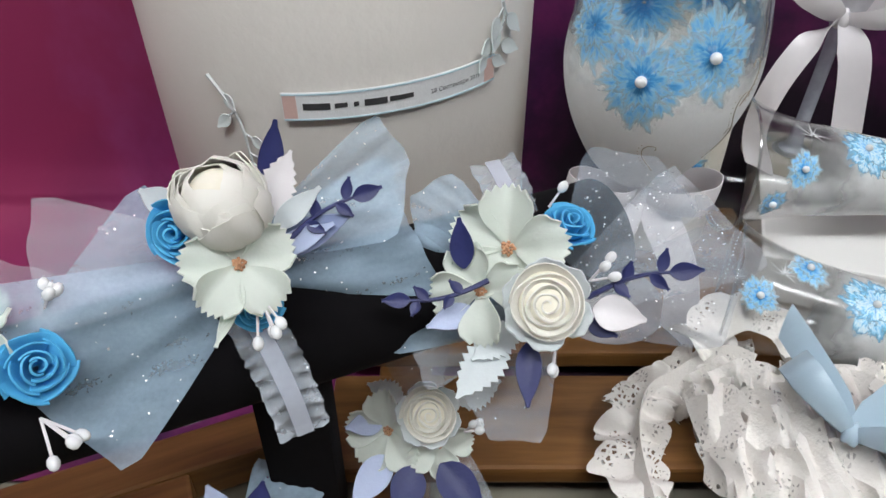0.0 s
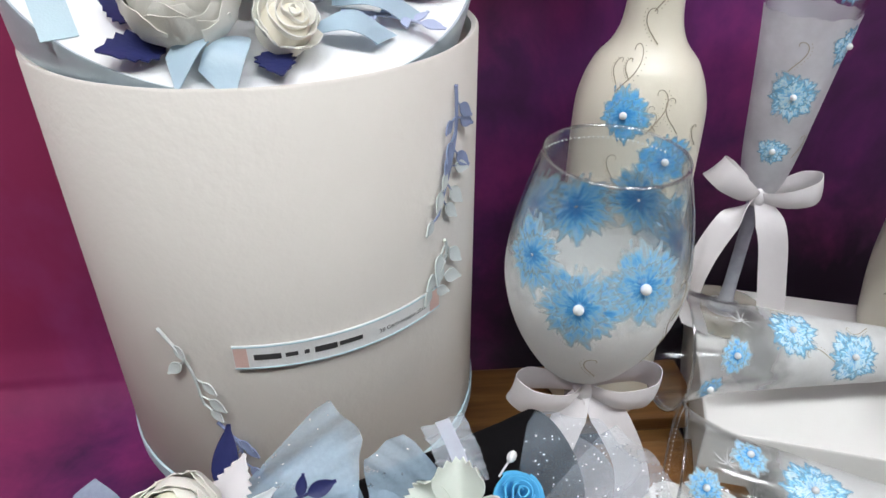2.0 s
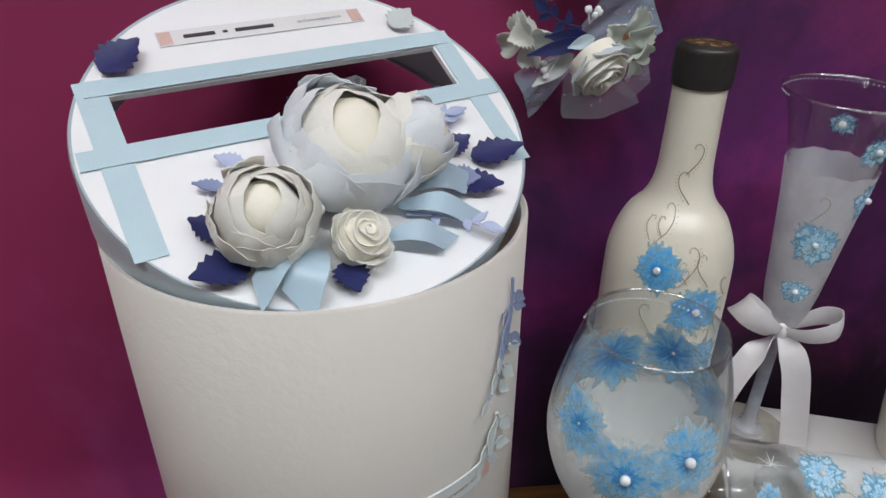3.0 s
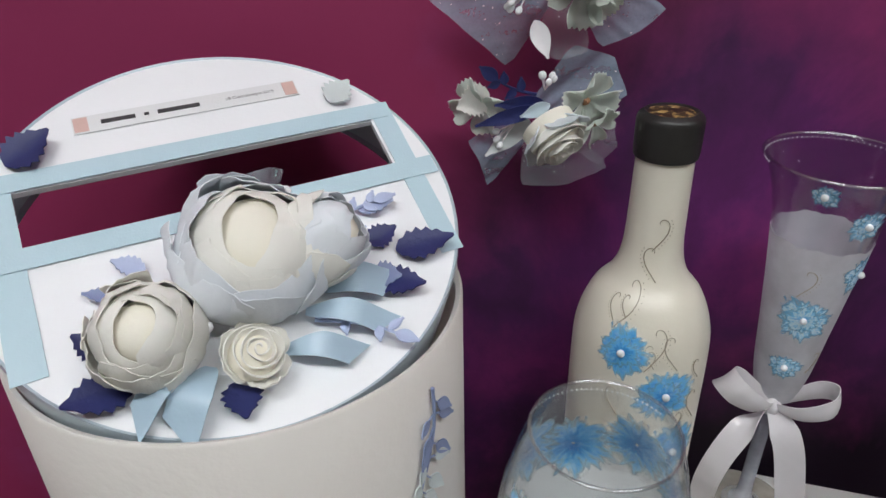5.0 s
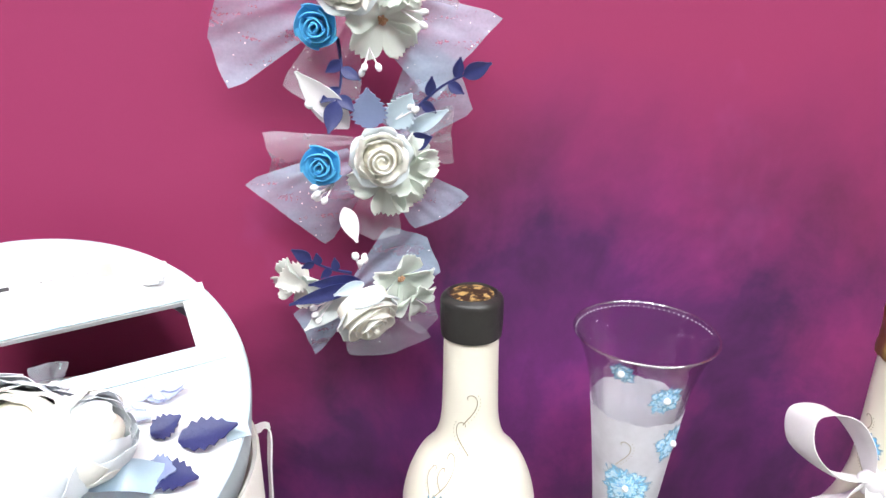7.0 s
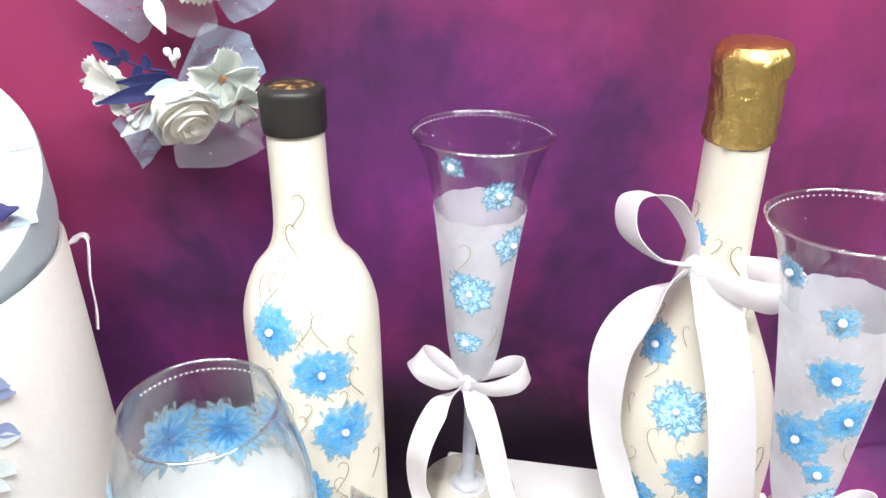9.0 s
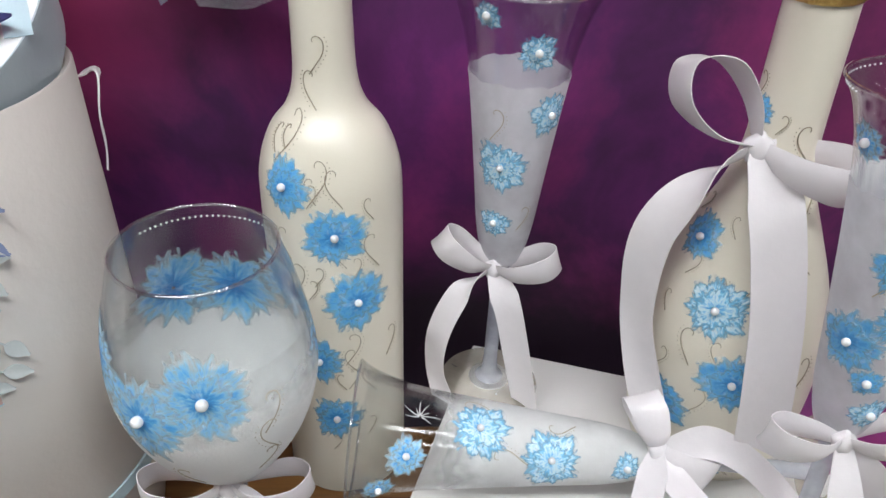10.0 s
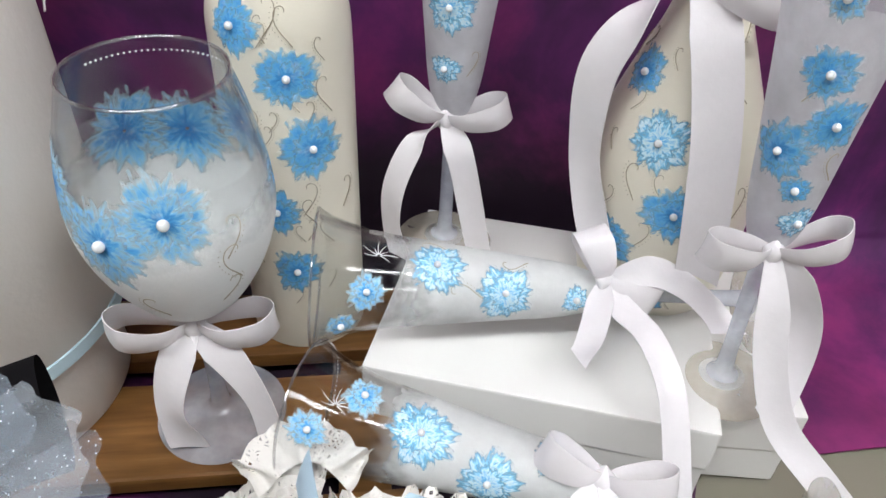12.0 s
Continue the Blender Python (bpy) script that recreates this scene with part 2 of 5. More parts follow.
LID = mottled("white_pearl_paper", (0.9, 0.91, 0.92, 1), (0.85, 0.865, 0.885, 1), 30, 0.5, 0.15, 0.0004, 500).m
BAND = mottled("light_blue_grosgrain", (0.54, 0.7, 0.765, 1), (0.47, 0.63, 0.7, 1), 60, 0.45, 0.25, 0.0004, 1200).m
SKIRT = make_satin("silvery_blue_satin", (0.5, 0.6, 0.66, 1), 0.28)
BOXWHITE = mottled("white_box_board", (0.82, 0.81, 0.79, 1), (0.76, 0.75, 0.73, 1), 18, 0.5, 0.1, 0.0003, 500).m
LABEL = mottled("printed_label_paper", (0.8, 0.8, 0.78, 1), (0.72, 0.74, 0.76, 1), 60, 0.5).m
LABEL_PINK = mottled("pink_label_print", (0.72, 0.5, 0.44, 1), (0.62, 0.42, 0.38, 1), 160, 0.5).m
INK = mottled("dark_ink", (0.03, 0.03, 0.035, 1), (0.06, 0.06, 0.06, 1), 200, 0.5).m
NAVY = mottled("navy_blue_card", (0.014, 0.018, 0.09, 1), (0.024, 0.032, 0.14, 1), 120, 0.5, 0.35, 0.0008, 300).m
SLATE = mottled("slate_blue_card", (0.2, 0.25, 0.42, 1), (0.27, 0.32, 0.5, 1), 90, 0.5, 0.3, 0.0006, 300).m
PALEBLUE = mottled("pale_blue_card", (0.46, 0.58, 0.66, 1), (0.55, 0.66, 0.72, 1), 90, 0.5, 0.3, 0.0006, 300).m
GREYGREEN = mottled("pale_grey_card", (0.55, 0.6, 0.6, 1), (0.62, 0.66, 0.65, 1), 90, 0.5, 0.3, 0.0006, 300).m
LILAC = mottled("lilac_card", (0.4, 0.47, 0.68, 1), (0.5, 0.56, 0.74, 1), 60, 0.5).m


def make_petal(name, a, b, rough=0.7, through=0.35):
    m = Mat(name).set(Roughness=rough)
    c = m.mix(m.noise(70, 4), a, b)
    m.link(c, m.p.inputs["Base Color"])
    m.bump(m.noise(500, 3), 0.3, 0.0006)
    tr = m.n("BsdfTranslucent", Color=a)
    k = m.n("MixShader")
    k.inputs[0].default_value = through
    m.link(m.p.outputs[0], k.inputs[1])
    m.link(tr.outputs[0], k.inputs[2])
    m.link(k.outputs[0], m.out.inputs["Surface"])
    return m.m


ROSE = make_petal("ivory_paper_petal", (0.96, 0.95, 0.9, 1), (0.95, 0.935, 0.875, 1), 0.8, 0.25)
TISSUE = make_petal("bluish_white_tissue", (0.88, 0.91, 0.94, 1), (0.86, 0.9, 0.94, 1), 0.85, 0.18)
# the cream stands in for warm light scattered between the petals
ROSE_HEART = make_petal("scatter_tinted_paper_heart", (0.96, 0.92, 0.8, 1), (0.94, 0.9, 0.77, 1), 0.7, 0.12)
ROSE_EDGE = make_petal("blue_white_paper_petal", (0.86, 0.9, 0.91, 1), (0.78, 0.85, 0.88, 1))
MINT = make_petal("pale_mint_silk_petal", (0.82, 0.88, 0.81, 1), (0.87, 0.9, 0.85, 1))
FOAMBLUE = make_petal("bright_blue_foam_petal", (0.09, 0.5, 0.84, 1), (0.14, 0.58, 0.9, 1), 0.6, 0.2)
STAMEN = mottled("rust_stamen", (0.5, 0.24, 0.12, 1), (0.62, 0.36, 0.22, 1), 300, 0.7).m
PEARL = mottled("white_pearl", (0.85, 0.85, 0.84, 1), (0.8, 0.82, 0.85, 1), 60, 0.15, 0.02).m
SWIRL = mottled("bronze_outline_paint", (0.3, 0.25, 0.16, 1), (0.4, 0.35, 0.26, 1), 120, 0.4).m
SWIRL_WHITE = mottled("white_outline_paint", (0.85, 0.87, 0.88, 1), (0.75, 0.78, 0.8, 1), 120, 0.4).m
PAINT_DEEP = make_flower("deep_blue_painted_petal", [(0.0, (0.03, 0.2, 0.5, 1)), (0.35, (0.05, 0.3, 0.66, 1)), (0.7, (0.16, 0.5, 0.8, 1)), (1.0, (0.5, 0.75, 0.88, 1))], 1.9)
PAINT_RIM = make_flower("blue_rimmed_painted_petal", [(0.0, (0.07, 0.34, 0.7, 1)), (0.2, (0.25, 0.58, 0.82, 1)), (0.45, (0.72, 0.85, 0.9, 1)), (0.6, (0.3, 0.64, 0.86, 1)), (0.8, (0.1, 0.47, 0.8, 1)), (1.0, (0.6, 0.8, 0.9, 1))], 2.4)
PAINT_SOFT = make_flower("soft_blue_painted_petal", [(0.0, (0.03, 0.2, 0.54, 1)), (0.32, (0.07, 0.36, 0.73, 1)), (0.66, (0.32, 0.62, 0.83, 1)), (1.0, (0.82, 0.88, 0.88, 1))], 1.9)
PLASTER = mottled("plain_wall_paint", (0.42, 0.41, 0.4, 1), (0.37, 0.36, 0.35, 1), 3, 0.85).m
TABLETOP = mottled("grey_olive_tabletop", (0.2, 0.185, 0.14, 1), (0.26, 0.24, 0.19, 1), 9, 0.6).m
FLOORMAT = mottled("grey_floor", (0.22, 0.21, 0.2, 1), (0.28, 0.27, 0.25, 1), 3, 0.6).m
FRAMEMETAL = mottled("white_lamp_frame", (0.7, 0.7, 0.7, 1), (0.66, 0.66, 0.66, 1), 20, 0.4).m
LAMPMAT = Mat("lamp_diffuser").set(Roughness=0.6)
LAMPMAT.p.inputs["Emission Color"].default_value = (0.96, 0.98, 1.0, 1)
LAMPMAT.p.inputs["Emission Strength"].default_value = LAMP
LAMPMAT = LAMPMAT.m


# ---------------------------------------------------------------- mesh helpers
def finish(name, bm, mat, parent=None, label="", smooth=True):
    me = bpy.data.meshes.new(name)
    bm.normal_update()
    for e in bm.edges:
        if len(e.link_faces) == 2 and e.calc_face_angle(0) > 0.9:
            e.smooth = False
    bm.to_mesh(me)
    bm.free()
    if smooth:
        for f in me.polygons:
            f.use_smooth = True
    for k in (mat if isinstance(mat, (list, tuple)) else [mat]):
        me.materials.append(k)
    ob = new(name, me)
    if parent is not None:
        ob.parent = parent
    if label:
        tagged(ob, label)
    return ob


def part(name, bm, mat, parent, label="", smooth=True):
    return finish(name, bm, mat, parent, label, smooth)


def thing(name, m, label, category, group=""):
    ob = new(name)
    ob.empty_display_size = 0.02
    ob.matrix_basis = m
    return tagged(ob, label, category, group)


def box_bm(x0, y0, z0, x1, y1, z1, bevel=0.0):
    bm = bmesh.new()
    bmesh.ops.create_cube(bm, size=1)
    for v in bm.verts:
        v.co = Vector(((x0 + x1) / 2 + v.co.x * (x1 - x0), (y0 + y1) / 2 + v.co.y * (y1 - y0), (z0 + z1) / 2 + v.co.z * (z1 - z0)))
    if bevel:
        bmesh.ops.bevel(bm, geom=bm.edges[:], offset=bevel, segments=2, affect="EDGES", profile=0.6)
    return bm


def lathe(profile, seg=64, bm=None):
    """Turns (radius, height) pairs round the z axis; a radius of 0 closes an end."""
    bm = bm or bmesh.new()
    rings = []
    for r, z in profile:
        if r < 1e-6:
            rings.append([bm.verts.new((0, 0, z))])
        else:
            rings.append([bm.verts.new((r * math.sin(2 * math.pi * i / seg), -r * math.cos(2 * math.pi * i / seg), z)) for i in range(seg)])
    for a, b in zip(rings, rings[1:]):
        for i in range(seg):
            j = (i + 1) % seg
            q = [a[i % len(a)], a[j % len(a)], b[j % len(b)], b[i % len(b)]]
            q = [v for k, v in enumerate(q) if v not in q[:k]]
            if len(q) > 2:
                bm.faces.new(q)
    return bm


def radius_at(profile, z):
    for (r0, z0), (r1, z1) in zip(profile, profile[1:]):
        if min(z0, z1) <= z <= max(z0, z1) and z0 != z1:
            return r0 + (r1 - r0) * (z - z0) / (z1 - z0)
    return profile[-1][0] if z > profile[-1][1] else profile[0][0]


def smooth_profile(pts, n=8):
    """Rounds a coarse outline by a Catmull-Rom curve."""
    return [(max(0.0, p[0]), p[1]) for p in curve_points([(r, z, 0) for r, z in pts], n)]


def curve_points(pts, n=8):
    pts = [Vector(p) for p in pts]
    ext = [2 * pts[0] - pts[1]] + pts + [2 * pts[-1] - pts[-2]]
    out = []
    for i in range(1, len(ext) - 2):
        a, b, c, d = ext[i - 1:i + 3]
        for k in range(n):
            t = k / n
            out.append(0.5 * ((2 * b) + (c - a) * t + (2 * a - 5 * b + 4 * c - d) * t * t + (3 * b - a - 3 * c + d) * t ** 3))
    out.append(pts[-1])
    return out


def tube(pts, r0, r1=None, seg=6, bm=None):
    bm = bm or bmesh.new()
    r1 = r0 if r1 is None else r1
    pts = [Vector(p) for p in pts]
    rings = []
    up = Vector((0.31, 0.2, 0.93))
    for i, p in enumerate(pts):
        d = (pts[min(i + 1, len(pts) - 1)] - pts[max(i - 1, 0)]).normalized()
        a = d.cross(up).normalized()
        b = d.cross(a)
        r = r0 + (r1 - r0) * i / (len(pts) - 1)
        rings.append([bm.verts.new(p + r * (math.cos(2 * math.pi * k / seg) * a + math.sin(2 * math.pi * k / seg) * b)) for k in range(seg)])
    for a, b in zip(rings, rings[1:]):
        for k in range(seg):
            bm.faces.new((a[k], a[(k + 1) % seg], b[(k + 1) % seg], b[k]))
    bm.faces.new(rings[0][::-1])
    bm.faces.new(rings[-1])
    return bm


def ball(bm, c, r, seg=12, squash=1.0):
    res = bmesh.ops.create_uvsphere(bm, u_segments=seg, v_segments=max(6, seg // 2 + 2), radius=r)
    for v in res["verts"]:
        v.co = Vector((v.co.x, v.co.y, v.co.z * squash)) + Vector(c)
    return bm


def strip(rows, thick=0.0, bm=None):
    """A sheet through rows of points; given a thickness, it gets a back and edges."""
    bm = bm or bmesh.new()
    uv = bm.loops.layers.uv.verify()
    n, k = len(rows), len(rows[0])
    grid = [[bm.verts.new(p) for p in row] for row in rows]
    faces = []
    for i in range(n - 1):
        for j in range(k - 1):
            f = bm.faces.new((grid[i][j], grid[i][j + 1], grid[i + 1][j + 1], grid[i + 1][j]))
            for loop, (a, b) in zip(f.loops, ((i, j), (i, j + 1), (i + 1, j + 1), (i + 1, j))):
                loop[uv].uv = (a / (n - 1), b / (k - 1))
            faces.append(f)
    if thick:
        bm.normal_update()
        bmesh.ops.solidify(bm, geom=faces, thickness=thick)
    return bm


def ribbon(pts, width, across, thick=0.0004, n=8, taper=0.35, lead=0.2, cut=0.0, bm=None, curl=0.0):
    """A flat band along a smooth line. across: the direction of its width, or one at each given point;
    it is gathered at its start (taper), over the first part (lead); cut slants its end."""
    line = curve_points(pts, n)
    if isinstance(across[0], (int, float)):
        across = [across] * len(pts)
    acr = curve_points(across, n)
    rows = []
    for i, p in enumerate(line):
        s = i / (len(line) - 1)
        g = taper + (1 - taper) * min(1, s / lead) ** 0.7 if lead else 1
        d = (line[min(i + 1, len(line) - 1)] - line[max(i - 1, 0)]).normalized()
        w = acr[i] - d * acr[i].dot(d)
        w.normalize()
        nrm = d.cross(w)
        slant = cut * max(0, (s - 0.85) / 0.15)
        rows.append([p + w * (width * g * k / 2) + d * (slant * k) + nrm * (curl * (k * k - 0.4)) for k in (-1, -0.5, 0, 0.5, 1)])
    return strip(rows, thick, bm)


def bow(parent, m, size, width, tails, mat=None, lift=(0.35, 0.2), upright=()):
    """A ribbon bow in the frame m (x across, y away from the viewer, z up): two loops, a knot and tails."""
    mat = mat or SATIN
    b = m
    for side, up in ((-1, lift[0]), (1, lift[1])):
        L = size
        d = Vector((side * math.cos(up), 0, math.sin(up)))
        w = Vector((-side * math.sin(up), -0.25, math.cos(up)))
        f = Vector((0, -1, 0))
        pts = [Vector((0, 0, 0)), d * L * 0.35 + f * 0.3 * L, d * L * 0.8 + f * 0.3 * L, d * L + f * 0.02 * L, d * L * 0.8 - f * 0.16 * L, d * L * 0.35 - f * 0.12 * L, Vector((0, 0, 0))]
        if side in upright:
            # a loop that stands open towards the viewer
            q = Vector((-side * math.sin(up), 0, math.cos(up)))
            pts = [Vector((0, 0, 0)), d * L * 0.4 + q * 0.2 * L, d * L * 0.82 + q * 0.24 * L, d * L * 1.02, d * L * 0.8 - q * 0.22 * L + f * 0.1 * L, d * L * 0.4 - q * 0.2 * L + f * 0.12 * L, Vector((0, 0, 0))]
            w = (q * 0.45 + f * 0.85).normalized()
        line = curve_points(pts, 7)
        rows = []
        for i, p in enumerate(line):
            s = i / (len(line) - 1)
            g = 0.3 + 0.7 * min(1, min(s, 1 - s) / 0.3) ** 0.8
            rows.append([b @ (p + w * (width * g * k / 2) + Vector((0, 0.04 * L * (k * k - 0.3), 0))) for k in (-1, -0.6, -0.2, 0.2, 0.6, 1)])
        part("loop", strip(rows, 0.0004), mat, parent)
    bm = bmesh.new()
    bmesh.ops.create_uvsphere(bm, u_segments=14, v_segments=10, radius=1)
    for v in bm.verts:
        k = 1 + 0.12 * math.sin(5 * math.atan2(v.co.z, v.co.x))
        v.co = b @ Vector((v.co.x * width * 0.3 * k, v.co.y * width * 0.24, v.co.z * width * 0.36 * k))
    part("knot", bm, mat, parent)
    for t in tails:
        pts, acr = t[0], t[1]
        k = ribbon([b @ Vector(p) for p in pts], width * (t[2] if len(t) > 2 else 0.95), [tuple(b.to_3x3() @ Vector(a)) for a in (acr if not isinstance(acr[0], (int, float)) else [acr] * len(pts))], taper=0.35, lead=0.25, cut=width * 0.35, curl=width * 0.06)
        part("tail", k, mat, parent)


# ---------------------------------------------------------------- flowers and leaves
def leaf_bm(length, width, fold=0.25, curl=0.15, n=10, bm=None, m=None, teeth=0):
    """A pointed leaf along +x, folded at its midrib and curling up; teeth gives it a saw edge."""
    m = m or Matrix.Identity(4)
    rows = []
    for i in range(n + 1):
        s = i / n
        half = width / 2 * (math.sin(math.pi * min(1, s * 1.02) ** 0.75)) ** 0.85 if 0 < s < 1 else 0.0006
        if teeth and 0 < s < 0.95:
            half *= 1 + 0.14 * (1 if i % 2 else -1)
        z = curl * length * s * s
        rows.append([m @ Vector((s * length, k * half, z + fold * abs(k) * half)) for k in (-1, -0.5, 0, 0.5, 1)])
    return strip(rows, 0.0005, bm)


def twig(name, parent, m, length, leaf, mat, seed=0, pairs=2):
    """A bent stem with small pointed leaves, along +x of m."""
    r = random.Random(seed)
    pts = [m @ Vector((length * s, 0.12 * length * math.sin(2.4 * s), 0.1 * length * s * s)) for s in (0, 0.25, 0.5, 0.75, 1)]
    st = part(name, tube(curve_points(pts, 4), 0.0009, 0.0005), mat, parent)
    for k in range(pairs):
        s = 0.4 + 0.42 * k / max(1, pairs - 1) if pairs > 1 else 0.6
        for side in (-1, 1):
            p = m @ Matrix.Translation((length * (s + 0.06 * side), 0.12 * length * math.sin(2.4 * s), 0.1 * length * s * s)) @ pose(0, 0, 0, r.uniform(-20, 20), 0, side * r.uniform(45, 70))
            part("leaf", leaf_bm(leaf * r.uniform(0.7, 0.95), leaf * 0.5, m=p), mat, st)
    p = m @ Matrix.Translation((length * 0.97, 0.12 * length * math.sin(2.4), 0.1 * length))
    part("leaf", leaf_bm(leaf * 1.25, leaf * 0.72, m=p @ pose(0, 0, 0, 0, 0, -8)), mat, st)
    return st


def spiral_rose(name, parent, m, R, H, mats, seed=0, turns=5.4):
    """A rolled paper rose: a wavy spiral wall round a closed heart, and open guard petals; faces +z of m."""
    r = random.Random(seed)
    n = int(turns * 34)
    rows = []
    ph = [r.uniform(0, 6) for _ in range(4)]
    for i in range(n + 1):
        s = i / n
        a = s * turns * 2 * math.pi
        wav = 0.085 * R * math.sin(1.37 * a + ph[0]) * (0.3 + 0.7 * s) + 0.035 * R * math.sin(3.6 * a + ph[1])
        rad = R * (0.05 + 0.84 * s ** 0.9) + 0.4 * wav * s + 0.035 * R * math.sin(2.62 * a + ph[2]) * min(1.0, 3 * s)
        top = H * (0.93 + 0.07 * math.sin(2.2 * s) - 0.36 * s ** 2.0) + wav
        low = top - H * (0.2 + 0.34 * s)
        row = []
        for k in range(5):
            t = k / 4
            rr = rad * (0.72 + 0.28 * t ** 0.6) + R * 0.12 * s * max(0, t - 0.5) ** 1.5 * 2.5
            row.append(m @ Vector((rr * math.cos(a), rr * math.sin(a), low + t * (top - low))))
        rows.append(row)
    ro = part(name, strip(rows, 0.0004), mats[0], parent)
    fill = lathe([(R * 0.3, 0.0), (R * 0.85, H * 0.05), (R * 0.85, H * 0.47), (R * 0.6, H * 0.7), (R * 0.3, H * 0.84), (0, H * 0.89)], 20)
    for v in fill.verts:
        v.co = m @ v.co
    part("heart", fill, ROSE_HEART, ro)
    # looser guard petals
    for k in range(6):
        a = k * 1.047 + r.uniform(-0.2, 0.2)
        rows = []
        for i in range(9):
            u = i / 8 * 2 - 1
            row = []
            for j in range(7):
                t = j / 6
                w = R * 0.62 * math.sin(math.pi * (0.12 + 0.75 * t) * 0.95) * (1 - 0.15 * t)
                rr = R * (0.3 + 0.72 * t ** 0.7) + 0.12 * R * t * t + 0.03 * R * math.sin(7 * u + k)
                row.append(m @ (Matrix.Rotation(a, 4, "Z") @ Vector((rr * math.cos(u * 0.62), rr * math.sin(u * 0.62) * (w / R / 0.6 * 0.5 + 0.5), H * (0.02 + (0.62 + 0.05 * math.sin(k * 2.2)) * t - 0.14 * u * u * t)))))
            rows.append(row)
        part("petal", strip(rows, 0.0005), mats[1], ro)
    return ro


def cup_rose(name, parent, m, R, H, mats, seed=0, layers=(5, 5, 6)):
    """A full paper rose of cupped petals round a closed heart; opens to +z of m."""
    r = random.Random(seed)
    n = 60
    rows = []
    for i in range(n + 1):
        s = i / n
        a = s * 2.6 * 2 * math.pi
        rad = R * (0.08 + 0.4 * s)
        rows.append([m @ Vector((rad * k * math.cos(a), rad * k * math.sin(a), H * z + 0.03 * H * math.sin(3 * a))) for k, z in ((0.6, 0.35), (0.95, 0.6), (1.0, 0.82), (0.96 + 0.04 * s, 0.95))])
    ro = part(name, strip(rows, 0.0006), mats[0], parent)
    fill = lathe([(R * 0.62, H * 0.4), (R * 0.5, H * 0.68), (R * 0.25, H * 0.82), (0, H * 0.86)], 20)
    for v in fill.verts:
        v.co = m @ v.co
    part("heart", fill, ROSE_HEART, ro)
    for li, cnt in enumerate(layers):
        f = (li + 1) / len(layers)
        for k in range(cnt):
            a0 = 2 * math.pi * (k + 0.5 * li) / cnt + r.uniform(-0.15, 0.15)
            ph = r.uniform(0, 6)
            rows = []
            for i in range(11):
                u = i / 10 * 2 - 1
                row = []
                for j in range(8):
                    t = j / 7
                    half = (0.35 + 0.75 * math.sin(math.pi * min(1, 0.1 + 0.8 * t))) * math.pi / cnt * 1.25
                    rad = R * (0.14 + (0.38 + 0.42 * f) * math.sin(min(1, t * 1.15) * math.pi / 2)) + R * 0.22 * f * max(0, t - 0.7) ** 1.2 * 3
                    z = H * (0.02 + (1.0 - 0.28 * f) * t ** 1.25) - H * 0.2 * u * u * t ** 2 - H * 0.25 * f * max(0, t - 0.78) * 3
                    rad += R * 0.03 * math.sin(4 * u + ph) * t
                    a = a0 + u * half
                    row.append(m @ Vector((rad * math.cos(a), rad * math.sin(a), z)))
                rows.append(row)
            part("petal", strip(rows, 0.0005), mats[min(li, len(mats) - 1)], ro)
    return ro


def globe_rose(name, parent, m, R, H, mats, seed=0):
    """A soft tissue rose: creamy petals folded over a small heart, bluish outer petals flaring below; faces +z of m."""
    r = random.Random(seed)
    fill = lathe([(R * 0.56, H * 0.2), (R * 0.6, H * 0.5), (R * 0.5, H * 0.78), (R * 0.24, H * 0.9), (0, H * 0.925)], 24)
    for v in fill.verts:
        v.co = m @ (v.co * (1 + 0.06 * noise.noise(v.co * 90 + Vector((seed, 0, 0)))))
    ro = part(name, fill, ROSE_HEART, parent)
    for li, (cnt, size, close, tall) in enumerate(((2, 0.74, 2.8, 0.97), (3, 0.83, 2.56, 0.975), (4, 0.92, 2.42, 0.965), (5, 1.01, 2.22, 0.93))):
        for k in range(cnt):
            a0 = 2 * math.pi * k / cnt + li * 1.1 + r.uniform(-0.3, 0.3)
            half = math.pi / cnt * (1.15, 1.35, 1.45, 1.5)[li]
            ph, reach, big = r.uniform(0, 6), close + r.uniform(-0.12, 0.12), size * r.uniform(0.96, 1.05)
            rows = []
            for i in range(17):
                u = i / 16 * 2 - 1
                row = []
                for j in range(13):
                    t = j / 12
                    f = 0.15 + (reach * (1 - 0.14 * u * u + 0.05 * math.sin(3 * u + ph)) - 0.15) * t
                    lip = max(0.0, t - 0.78) / 0.22 * (0.5 + 0.5 * math.sin(2.1 * u + ph))
                    rr = R * big * max(0.0, math.sin(f)) ** 0.75 * (1 + 0.05 * math.sin(4 * u + ph) * t + 0.03 * math.sin(9 * u + 7 * t + ph) * t + 0.012 * math.sin(23 * u + 9 * t + ph)) + R * (0.01, 0.03, 0.05, 0.09)[li] * lip * lip
                    rr *= 1 + 0.04 * u * (1 if k % 2 else -1)
                    z = H * (0.5 * (1 - size) + (tall - 0.5 * (1 - size)) * (0.5 - 0.5 * math.cos(f))) + H * 0.02 * (1 + li * 0.6) * math.sin(3.5 * u + ph) * t * t + H * 0.012 * math.sin(11 * u + ph) * t
                    row.append(m @ Vector((rr * math.cos(a0 + u * half), rr * math.sin(a0 + u * half), z)))
                rows.append(row)
            part("petal", strip(rows, 0.00025), mats[(0, 0, 1, 2)[li]], ro)
    return ro


